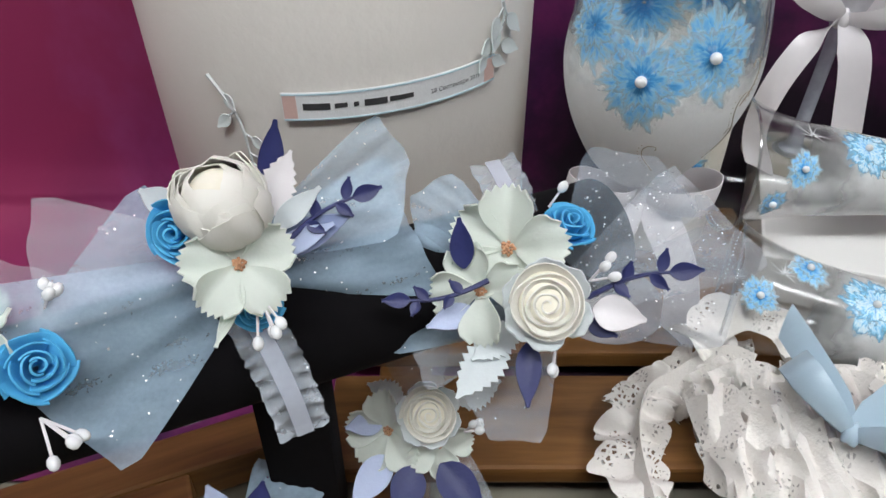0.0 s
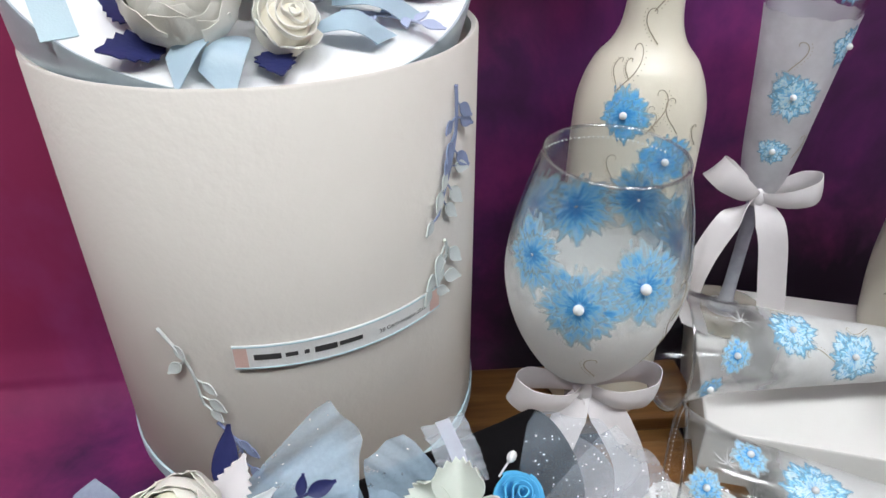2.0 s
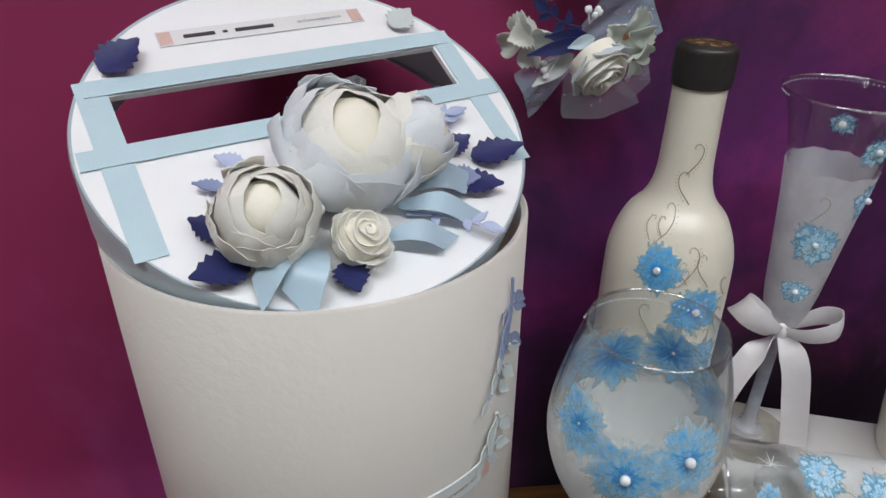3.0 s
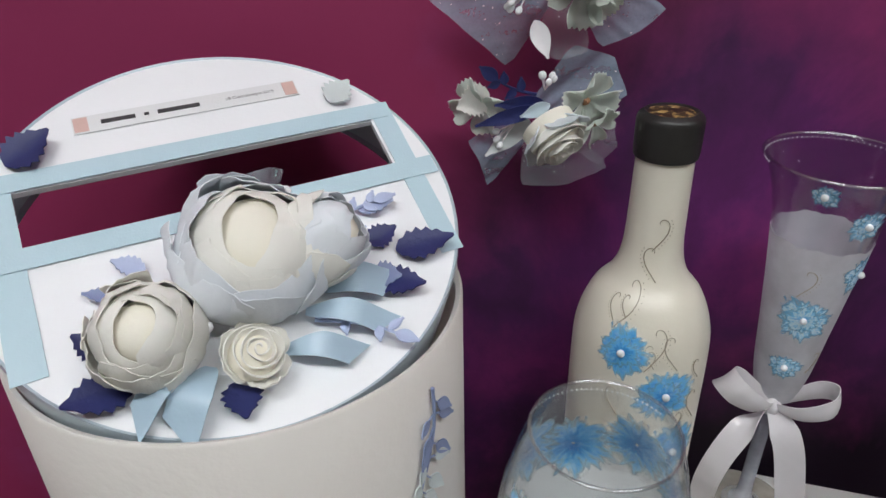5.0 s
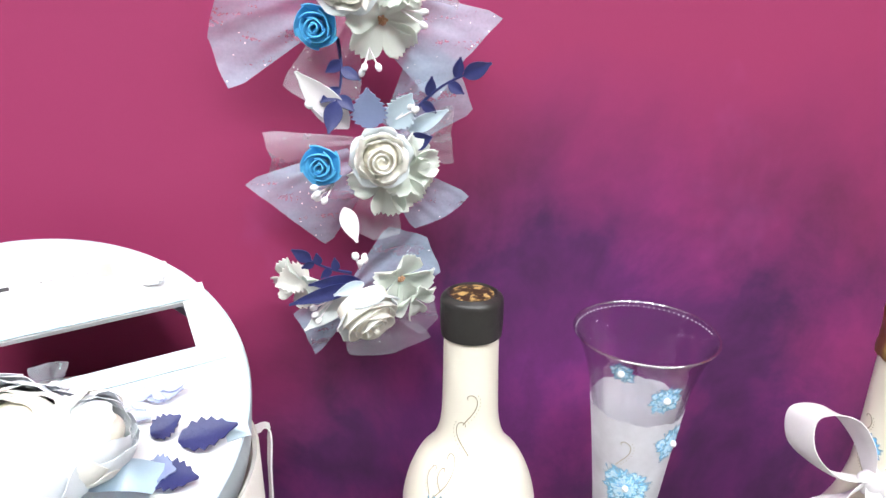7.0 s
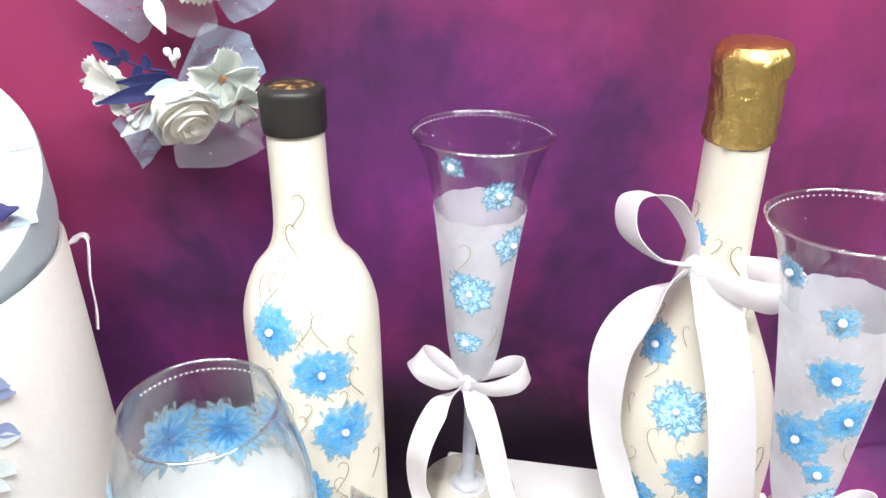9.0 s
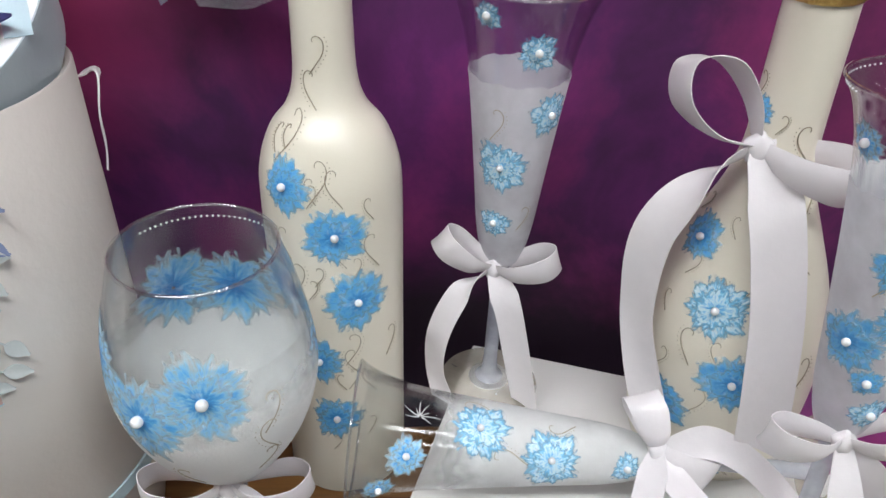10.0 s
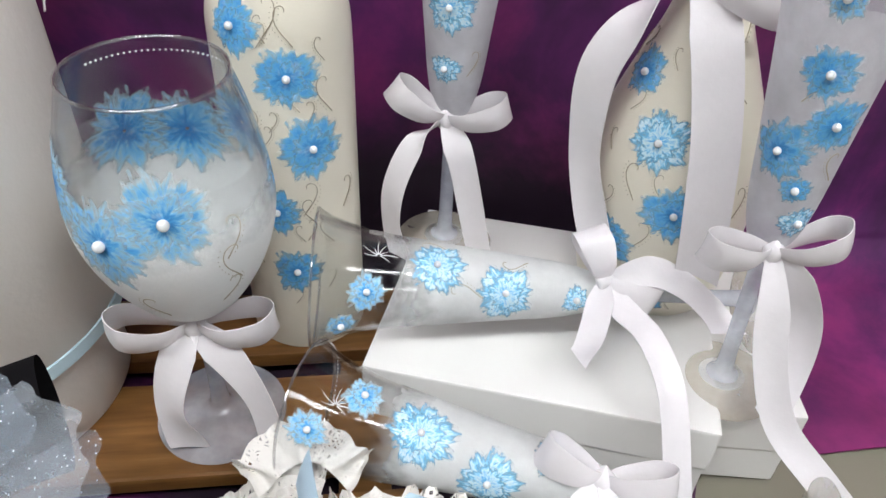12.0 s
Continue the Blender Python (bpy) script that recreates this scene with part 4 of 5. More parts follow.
def lid_band(x0, y0, x1, y1, w, z, mat=BAND):
    d = Vector((x1 - x0, y1 - y0, 0)).normalized()
    s = Vector((-d.y, d.x, 0)) * w / 2
    a, b = Vector((x0, y0, z)), Vector((x1, y1, z))
    part("ribbon_band", strip([[a + (b - a) * (k / 10) + s * q for q in (-1, -0.3, 0.3, 1)] for k in range(11)], 0.0003), mat, lid, "light blue ribbon band")


lid_band(-0.0895, 0.0006, 0.0895, 0.0006, 0.0095, 0.0009)
lid_band(-0.081, 0.0372, 0.081, 0.0372, 0.009, 0.0009)
lid_band(-0.0755, -0.048, -0.0785, 0.042, 0.0115, 0.0004)
lid_band(0.078, -0.044, 0.0785, 0.042, 0.0095, 0.0004)
lb = part("label", box_bm(-0.047, 0.0565, 0.0004, 0.047, 0.066, 0.0008), LABEL, lid, "narrow printed paper label", False)
for a, b, h in ((-0.036, -0.0225, 0.0022), (-0.019, -0.017, 0.0015), (-0.0135, 0.004, 0.0022)):
    part("bar", box_bm(a, 0.0612 - h / 2, 0.0008, b, 0.0612 + h / 2, 0.001), INK, lb, "", False)
part("date", lettering(DATE, 0.0215, lambda x, y: Vector((0.015 + x, 0.0604 + y, 0.0011))), INK, lb, "small printed date", False)
part("end_print", box_bm(-0.0465, 0.0573, 0.0008, -0.041, 0.0653, 0.001), LABEL_PINK, lb, "", False)
part("end_print", box_bm(0.041, 0.0573, 0.0008, 0.0465, 0.0653, 0.001), LABEL_PINK, lb, "", False)

# flowers on the lid
globe_rose("rose", lid, pose(0.001, -0.03, 0.001, 6, 4, 0), 0.0275, 0.036, (ROSE, TISSUE, TISSUE), 11)
globe_rose("rose", lid, pose(-0.0365, -0.048, 0.002, 14, -7, 0), 0.018, 0.029, (ROSE, ROSE, ROSE), 12)
spiral_rose("rose", lid, pose(-0.0095, -0.0655, 0.003, 18, 5, 30), 0.0105, 0.0165, (ROSE, ROSE), 13, 4.5)
globe_rose("rose", lid, pose(0.0135, -0.033, 0.009, 8, 52, 0), 0.0165, 0.032, (TISSUE, TISSUE, ROSE), 14)
for x, y, rz, L, w, mat in ((0.0555, -0.038, -9, 0.0235, 0.0135, NAVY), (0.0465, -0.032, 14, 0.013, 0.0105, NAVY), (0.0435, -0.048, -33, 0.019, 0.0125, NAVY), (0.042, -0.0455, -30, 0.012, 0.0115, SLATE),
                           (-0.046, -0.06, 190, 0.022, 0.0145, NAVY), (-0.051, -0.047, 138, 0.0135, 0.011, NAVY), (-0.0145, -0.071, 264, 0.0155, 0.0125, NAVY), (-0.0725, 0.045, 31, 0.021, 0.017, NAVY), (0.0575, 0.047, 32, 0.0145, 0.0135, GREYGREEN),
                           (0.0485, -0.0153, -6, 0.0145, 0.007, LILAC), (0.041, -0.02, -40, 0.009, 0.006, LILAC), (-0.003, -0.002, 110, 0.014, 0.008, NAVY), (-0.034, -0.018, 150, 0.012, 0.008, LILAC), (-0.044, -0.026, 165, 0.012, 0.006, SLATE)):
    part("leaf", leaf_bm(L, w, 0.18, 0.14, m=pose(x, y, 0.0022, 0, -6, rz), teeth=1, n=12), mat, lid)
for x, y, rz, L, w in ((0.022, -0.046, -14, 0.026, 0.012), (0.014, -0.054, -28, 0.03, 0.009), (-0.022, -0.064, 232, 0.024, 0.014), (-0.03, -0.062, 215, 0.022, 0.01), (0.002, -0.066, -22, 0.026, 0.009)):
    part("ribbon_petal", ribbon([(x, y, 0.004), (x + L * 0.5 * math.cos(math.radians(rz)), y + L * 0.5 * math.sin(math.radians(rz)), 0.01), (x + L * math.cos(math.radians(rz)), y + L * math.sin(math.radians(rz)), 0.003)], w, (-math.sin(math.radians(rz)), math.cos(math.radians(rz)), 0.2), taper=0.3, lead=0.5, cut=0.004), SATIN_BLUE, lid, "folded light blue satin")
for k, (x, y, rz) in enumerate(((0.016, -0.0575, -38), (0.036, -0.019, 8))):
    twig("card_sprig", lid, pose(x, y, 0.003, 0, 0, rz), (0.03, 0.02)[k], 0.0075, LILAC, 20 + k)
for x, y, z in ((-0.022, -0.052, 0.018), (-0.02, -0.056, 0.017), (-0.025, -0.056, 0.016), (-0.017, -0.045, 0.026), (-0.024, -0.032, 0.02), (0.018, -0.01, 0.02), (0.021, -0.008, 0.016)):
    part("pearl", ball(bmesh.new(), (x, y, z), 0.0022, 10), PEARL, lid, "white pearl")
tulle(lid, pose(0.014, -0.008, 0.008, 20, -55, 70), 0.018, 0.014, 31, TULLE_WHITE, 0.2)

# ---------------------------------------------------------------- bottles
WINE = smooth_profile([(0.0, 0.0), (0.031, 0.0), (0.0345, 0.003), (0.035, 0.01), (0.035, 0.07), (0.035, 0.13), (0.035, 0.186), (0.0333, 0.205), (0.0273, 0.221), (0.0188, 0.232), (0.0147, 0.245), (0.0137, 0.268), (0.0134, 0.295)], 6)
wb = thing("wine_bottle", pose(0.137, 0.384, 0, 0.2, 0.5, 0), "cream painted wine bottle with blue flowers and black cap", "bottle")
part("bottle_body", lathe(WINE + [(0, 0.295)], 72), CREAM, wb)
part("cap", lathe(smooth_profile([(0.0138, 0.2925), (0.0149, 0.2935), (0.0152, 0.306), (0.0148, 0.311), (0.012, 0.3135)], 4) + [(0.0105, 0.3128)], 48), BLACK, wb, "black wax cap")
part("cap_top", lathe([(0.0108, 0.3127), (0.007, 0.3131), (0, 0.3132)], 32), CORK, wb, "gold-specked seal")
for th, z, R, mat, sd in ((-32.5, 0.202, 0.0145, PAINT_DEEP, 1), (6.5, 0.179, 0.0165, PAINT_DEEP, 2), (21.8, 0.1405, 0.0185, PAINT_DEEP, 3), (-12.5, 0.1035, 0.0155, PAINT_DEEP, 4), (-1.3, 0.063, 0.0155, PAINT_DEEP, 5), (150, 0.15, 0.017, PAINT_DEEP, 6)):
    painted_flower(wb, WINE, th, z, R * 1.04, mat, sd, 9, 0.002)
    rr = random.Random(sd + 70)
    for k in range(3):
        a = rr.uniform(0, 6.28)
        scroll(wb, WINE, th + math.degrees(1.35 * R * math.cos(a) / 0.036), z + 1.35 * R * math.sin(a), rr.uniform(0.006, 0.01), SWIRL, rr.choice((-1, 1)), r0=0.00026)
for th, z, s, d in ((-10, 0.203, 0.014, 1), (14, 0.2, 0.013, -1), (-30, 0.17, 0.012, -1), (-32, 0.15, 0.014, 1), (42, 0.165, 0.014, -1), (18, 0.158, 0.009, 1), (-20, 0.255, 0.012, 1), (-8, 0.24, 0.012, -1), (48, 0.105, 0.013, 1), (10, 0.108, 0.014, 1), (35, 0.085, 0.013, -1), (-45, 0.22, 0.016, 1), (20, 0.1, 0.012, -1)):
    scroll(wb, WINE, th, z, s, SWIRL, d)

CHAMP = smooth_profile([(0.0, 0.0), (0.037, 0.0), (0.042, 0.0034), (0.0435, 0.0103), (0.0466, 0.043), (0.0464, 0.073), (0.0437, 0.096), (0.0372, 0.12), (0.028, 0.144), (0.0205, 0.163), (0.0167, 0.178), (0.015, 0.193), (0.0142, 0.24), (0.014, 0.262)], 6)
ch = thing("champagne_bottle", pose(0.3483, 0.3625, 0.041, 3.95, -2.4, 0), "cream champagne bottle with blue flowers, gold foil and white bow", "bottle")
part("bottle_body", lathe(CHAMP + [(0, 0.262)], 72), CREAM, ch)
foil = lathe(smooth_profile([(0.0144, 0.249), (0.0156, 0.2515), (0.015, 0.263), (0.0154, 0.27), (0.015, 0.276), (0.0163, 0.281), (0.016, 0.288), (0.0135, 0.292)], 5) + [(0, 0.293)], 56)
for v in foil.verts:
    a = math.atan2(v.co.y, v.co.x)
    k = 1 + 0.022 * math.sin(17 * a + 220 * v.co.z) + 0.05 * noise.noise(v.co * 190) + 0.02 * noise.noise(v.co * 480)
    v.co.x, v.co.y = v.co.x * k, v.co.y * k
part("foil", foil, GOLD, ch, "crinkled gold foil")
for th, z, R, mat, sd in ((-76, 0.142, 0.0135, PAINT_DEEP, 1), (-39.5, 0.116, 0.0185, PAINT_RIM, 2), (-18.5, 0.0805, 0.0185, PAINT_DEEP, 3), (-57, 0.0535, 0.018, PAINT_DEEP, 4), (-22, 0.018, 0.012, PAINT_DEEP, 5), (-76, 0.2035, 0.0075, PAINT_DEEP, 6)):
    painted_flower(ch, CHAMP, th, z, R, mat, 40 + sd, 9, 0.002)
    rr = random.Random(sd + 90)
    for k in range(3):
        a = rr.uniform(0, 6.28)
        scroll(ch, CHAMP, th + math.degrees(1.35 * R * math.cos(a) / radius_at(CHAMP, z)), max(0.012, z + 1.35 * R * math.sin(a)), rr.uniform(0.006, 0.01), SWIRL, rr.choice((-1, 1)), r0=0.00026)
for th, z, s, d in ((-25, 0.13, 0.012, 1), (-45, 0.09, 0.014, -1), (-40, 0.06, 0.014, 1), (22, 0.165, 0.013, 1), (26, 0.14, 0.012, -1), (20, 0.08, 0.014, 1), (5, 0.1, 0.014, -1), (-48, 0.12, 0.012, 1), (18, 0.19, 0.012, -1)):
    scroll(ch, CHAMP, th, z, s, SWIRL, d)
bow(ch, pose(-0.0165, -0.0125, 0.1905, 0, 0, -14), 0.048, 0.02, [
    ([(0, 0, 0), (-0.018, -0.006, -0.013), (-0.036, -0.008, -0.042), (-0.0375, -0.01, -0.085), (-0.031, -0.018, -0.118), (-0.023, -0.028, -0.142)], [(0.3, -0.3, 1), (0.6, -0.4, 0.7), (0.9, -0.4, 0.3), (0.75, -0.65, 0.1), (0.8, -0.5, 0), (0.8, -0.5, 0)], 1.0),
    ([(0, -0.002, 0), (0.01, -0.012, -0.02), (0.018, -0.028, -0.06), (0.022, -0.039, -0.1), (0.026, -0.041, -0.14)], (1, 0.1, 0.1), 1.15)], lift=(0.8, -0.25), upright=(-1,))

# ---------------------------------------------------------------- glasses
GOB = smooth_profile([(0.0, 0.0), (0.028, 0.0005), (0.0335, 0.001), (0.033, 0.0022), (0.02, 0.005), (0.008, 0.009), (0.0045, 0.016), (0.0038, 0.04), (0.004, 0.07), (0.0065, 0.08), (0.0125, 0.087), (0.0245, 0.1), (0.0362, 0.122), (0.0418, 0.145), (0.0404, 0.167), (0.0362, 0.189), (0.0308, 0.2075)], 6)
gl = goblet("wine_glass", pose(0.0921, 0.3032, 0.0, 2.28, 1.57, 0), "clear wine glass with frosted bowl, blue flowers and white bow", "glass", GOB, 0.0011, 0.082,
            [(FROST, 0.083, 0.178, 0.0), (FROST_BLUE, 0.0012, 0.0825, 0)])
for th, z, R, mat, sd in ((-25.5, 0.1535, 0.021, PAINT_SOFT, 1), (9.5, 0.165, 0.0195, PAINT_SOFT, 2), (-62, 0.168, 0.017, PAINT_SOFT, 3), (217, 0.16, 0.0205, PAINT_SOFT, 4), (180, 0.156, 0.0205, PAINT_SOFT, 5), (138, 0.166, 0.019, PAINT_SOFT, 6), (100, 0.155, 0.016, PAINT_SOFT, 7)):
    painted_flower(gl, GOB, th, z + 0.002, R * 1.12, mat, 60 + sd, 11, 0.0024 if sd < 3 else 0, lift=0.0005 if sd < 4 else 0.0001)
for th, z, s, d in ((38, 0.15, 0.014, 1), (48, 0.135, 0.016, -1), (36, 0.12, 0.012, 1), (-5, 0.115, 0.012, -1)):
    scroll(gl, GOB, th, z, s, SWIRL, d)
bm = bmesh.new()
for i in range(30):
    ball(bm, on_surface(GOB, 120 + i * 4, 0.2005, 0.0002), 0.0005, 6)
part("rim_dots", bm, SWIRL_WHITE, gl, "row of white painted dots")
bow(gl, pose(0.0, -0.0145, 0.086, 0, 0, 4), 0.038, 0.019, [
    ([(0, 0, 0), (-0.01, -0.008, -0.016), (-0.017, -0.012, -0.045), (-0.013, -0.012, -0.078)], [(1, 0, 0.3), (1, -0.2, 0.1), (0.8, -0.5, 0), (0.9, 0.3, 0)], 0.9),
    ([(0, 0, 0), (0.014, -0.008, -0.016), (0.027, -0.016, -0.045), (0.031, -0.022, -0.08)], [(1, 0, -0.3), (1, -0.2, -0.2), (0.8, -0.5, 0), (0.7, -0.6, 0)], 0.95)], lift=(0.12, 0.05))

FLU = smooth_profile([(r, 0.985 * z) for r, z in [(0.0, 0.0), (0.026, 0.0005), (0.0295, 0.001), (0.029, 0.002), (0.018, 0.004), (0.007, 0.008), (0.0042, 0.018), (0.0038, 0.05), (0.004, 0.08), (0.006, 0.092), (0.0105, 0.1), (0.0145, 0.118), (0.0178, 0.15), (0.0215, 0.185), (0.0255, 0.215), (0.0305, 0.235), (0.036, 0.247)]], 6)


def flute(m, label, flowers, seed, coat=FROST_PALE, top=0.211, scrolls=(), white=()):
    ob = goblet("champagne_flute", m, label, "champagne flute", FLU, 0.0009, 0.096, [(coat, 0.0965, top, 0.0006), (FROST_GOLD, 0.0012, 0.006, 0), (FROST_BLUE, 0.0061, 0.0965, 0)], "painted champagne flutes")
    for k, (th, z, R, mat) in enumerate(flowers):
        painted_flower(ob, FLU, th, z, R, mat, seed + k, 9, 0.0018)
    for th, z, s, d in scrolls:
        scroll(ob, FLU, th, z, s, SWIRL, d)
    for th, z, s, d in white:
        scroll(ob, FLU, th, z, s, SWIRL_WHITE, d, r0=0.0002)
    bm = bmesh.new()
    for i in range(40):
        ball(bm, on_surface(FLU, 90 + i * 4.5, 0.241, 0.0002), 0.0004, 6)
    part("rim_dots", bm, SWIRL_WHITE, ob, "row of white painted dots")
    return ob


BOXTOP = 0.041
f1 = flute(pose(0.2254, 0.3994, BOXTOP, 1.6, 1.15, 0), "frosted champagne flute with blue flowers and white satin bow", [(-38, 0.2345, 0.0075, PAINT_RIM), (6.5, 0.22, 0.0105, PAINT_RIM), (37, 0.188, 0.0125, PAINT_RIM), (-22.5, 0.1605, 0.0155, PAINT_RIM), (-28, 0.127, 0.0095, PAINT_RIM)], 100, top=0.205, scrolls=((-40, 0.18, 0.012, 1), (-30, 0.16, 0.01, -1), (15, 0.128, 0.01, 1)))
bow(f1, pose(-0.005, -0.0095, 0.0945, 0, 0, -8), 0.036, 0.0165, [
    ([(0, 0, 0), (-0.016, -0.008, -0.012), (-0.027, -0.01, -0.04), (-0.0285, -0.008, -0.07), (-0.021, -0.014, -0.0915)], [(0.4, -0.2, 1), (0.8, -0.4, 0.4), (0.85, -0.5, 0), (0.8, -0.6, 0), (0.9, -0.3, 0.3)], 0.9),
    ([(0, 0, 0), (0.01, -0.01, -0.018), (0.018, -0.012, -0.05), (0.027, -0.012, -0.09)], [(1, 0, -0.3), (1, -0.3, 0), (1, -0.3, 0), (0.9, -0.4, 0)], 1.0)], lift=(0.57, 0.3))

f2 = flute(pose(0.3602, 0.2729, BOXTOP - 0.004, -1.4, -1.56, 0) @ Matrix.Diagonal((0.94, 0.94, 0.985, 1)), "champagne flute with blue flowers and long-tailed white bow", [(-38, 0.211, 0.009, PAINT_SOFT), (-31, 0.183, 0.0125, PAINT_DEEP), (-60, 0.147, 0.0155, PAINT_DEEP), (-6, 0.162, 0.014, PAINT_DEEP), (-23.5, 0.131, 0.008, PAINT_DEEP), (2, 0.1135, 0.0095, PAINT_RIM), (-85, 0.225, 0.009, PAINT_SOFT)], 120, scrolls=((-50, 0.175, 0.01, 1), (25, 0.14, 0.01, -1)))
bow(f2, pose(-0.0036, -0.0115, 0.096, 0, 0, -8), 0.034, 0.0165, [
    ([(0, 0, 0), (0.002, -0.012, -0.02), (0.006, -0.022, -0.05), (0.016, -0.034, -0.08), (0.036, -0.052, -0.1), (0.062, -0.07, -0.125)], [(1, 0, 0.2), (1, -0.2, 0), (0.9, -0.3, 0), (0.9, -0.2, 0.2), (0.9, 0.1, 0.4), (0.9, 0.1, 0.4)], 0.95),
    ([(0, 0, 0), (0.013, -0.006, -0.012), (0.024, -0.008, -0.035), (0.023, -0.014, -0.065), (0.013, -0.026, -0.088)], [(0.6, -0.3, 0.8), (0.8, -0.5, 0.3), (0.7, -0.7, 0), (0.9, -0.4, 0), (0.9, -0.3, 0.2)], 0.95)], lift=(0.1, 0.35))


def lying(p0, p1, spin):
    """The pose of a flute that lies with its rim's middle at p0 and its foot towards p1."""
    z = (Vector(p0) - Vector(p1)).normalized()
    y = -Vector((0, -0.62, 0.78))
    y = (y - z * y.dot(z)).normalized()
    x = y.cross(z)
    m = Matrix(((x.x, y.x, z.x, 0), (x.y, y.y, z.y, 0), (x.z, y.z, z.z, 0), (0, 0, 0, 1)))
    m.translation = Vector(p0) - z * 0.2433
    return m @ Matrix.Rotation(math.radians(spin), 4, "Z")


def white_tuft(ob, th, z):
    """A fan of fine white brush strokes on a flute."""
    bm = bmesh.new()
    for k in range(8):
        a = math.radians(-15 + 210 * k / 7)
        L = 0.009 * (0.8 + 0.3 * math.sin(k * 2.3))
        rad = radius_at(FLU, z)
        tube([on_surface(FLU, th + math.degrees(L * s * math.sin(a + 0.25 * s) / rad), z + L * s * math.cos(a + 0.25 * s), 0.0004) for s in (0.1, 0.4, 0.7, 1.0)], 0.00028, 0.0001, 5, bm)
    part("brush_tuft", bm, SWIRL_WHITE, ob, "fan of fine white brush strokes")


f3 = flute(lying((0.1494, 0.3186, 0.0832), (0.3952, 0.3062, 0.0623), 0), "blue-flowered champagne flute lying on the white box", [(13, 0.183, 0.0165, PAINT_RIM), (-21, 0.1475, 0.0165, PAINT_RIM), (-32, 0.109, 0.0085, PAINT_RIM), (-23, 0.217, 0.0105, PAINT_SOFT), (-60, 0.2285, 0.0085, PAINT_SOFT)], 140, coat=FROST_FADE, top=0.21, scrolls=((35, 0.18, 0.012, 1), (38, 0.14, 0.01, -1), (-30, 0.165, 0.012, 1)))
white_tuft(f3, 17, 0.212)
f4 = flute(lying((0.143, 0.271, 0.0365), (0.372, 0.181, 0.0295), 0), "blue-flowered champagne flute lying on the wooden slats", [(-14, 0.231, 0.0105, PAINT_SOFT), (10, 0.181, 0.0175, PAINT_RIM), (-34, 0.147, 0.0165, PAINT_RIM), (33, 0.1205, 0.0105, PAINT_SOFT), (31, 0.211, 0.0115, PAINT_SOFT)], 160, coat=FROST_FADE, top=0.21)
white_tuft(f4, 12, 0.222)


def loose_bow(ob, world, size, width, tails, lift, upright=()):
    """A bow given in world directions on a thing that lies turned."""
    bow(ob, ob.matrix_basis.inverted() @ world, size, width, tails, None, lift, upright)


loose_bow(f3, pose(0.298, 0.304, 0.084, -25, 0, 0), 0.03, 0.0165, [
    ([(0, 0, 0), (0.02, -0.006, 0.006), (0.036, -0.008, 0.0), (0.05, -0.012, -0.012), (0.06, -0.018, -0.026)], [(0, 0, 1), (0, 0.3, 1), (0.2, 0.5, 0.8), (0.5, 0.5, 0.6), (0.7, 0.3, 0.5)], 0.95),
    ([(0, 0, 0), (0.006, -0.014, -0.012), (0.012, -0.034, -0.02), (0.016, -0.052, -0.042), (0.017, -0.062, -0.09)], [(0.6, 0, 0.7), (0.8, 0.2, 0.4), (1, 0.2, 0.2), (1, 0.1, 0.1), (1, 0, 0)], 0.85),
    ([(0, 0, 0), (-0.006, -0.01, -0.012), (-0.014, -0.022, -0.024), (-0.022, -0.03, -0.03)], (0.9, -0.2, 0.4), 0.9)], (1.25, -0.45))
loose_bow(f4, pose(0.278, 0.214, 0.045, -25, 0, -18), 0.032, 0.0175, [
    ([(0, 0, 0), (0.012, -0.012, -0.01), (0.03, -0.03, -0.02), (0.05, -0.04, -0.03)], (0.3, 0.6, 0.6), 1.0),
    ([(0, 0, 0), (-0.008, -0.012, -0.012), (-0.02, -0.026, -0.026), (-0.035, -0.03, -0.04)], (0.8, 0.3, 0.4), 0.9)], (0.35, 0.15))


# ---------------------------------------------------------------- white boxes
def white_box(corner, ang, w, d, top, label):
    ob = thing("white_box", pose(corner[0], corner[1], TABLE_Z + 0.002, 0, 0, ang), label, "box", "white boxes")
    h = top - TABLE_Z - 0.002
    part("tray", box_bm(0.0015, 0.0015, 0, w - 0.0015, d - 0.0015, h - 0.004, 0.001), BOXWHITE, ob, "", False)
    lid_ = box_bm(0, 0, h - 0.03, w, d, h, 0.0016)
    part("lid", lid_, BOXWHITE, ob, "", False)
    return ob


white_box((0.1705, 0.2955), -18.7, 0.185, 0.150, BOXTOP - 0.001, "flat white cardboard box carrying the glasses and the champagne bottle")
white_box((0.275, 0.268), -10, 0.125, 0.128, BOXTOP - 0.006, "second flat white cardboard box, slightly lower")


# ---------------------------------------------------------------- corsages
def face_to(p, eye, roll=0):
    """A frame at p whose z looks to eye, with y up and x to the right."""
    z = (Vector(eye) - Vector(p)).normalized()
    x = Vector((0, 0, 1)).cross(z).normalized()
    y = z.cross(x)
    m = Matrix(((x.x, y.x, z.x, p[0]), (x.y, y.y, z.y, p[1]), (x.z, y.z, z.z, p[2]), (0, 0, 0, 1)))
    return m @ Matrix.Rotation(math.radians(roll), 4, "Z")


def flat(x, y, z, ang, tip=0, spin=0):
    """A frame in a corsage: at x, y, z, its own x running out at an angle, tipped towards the front."""
    return pose(x, y, z, 0, 0, ang) @ pose(0, 0, 0, spin, -tip, 0)


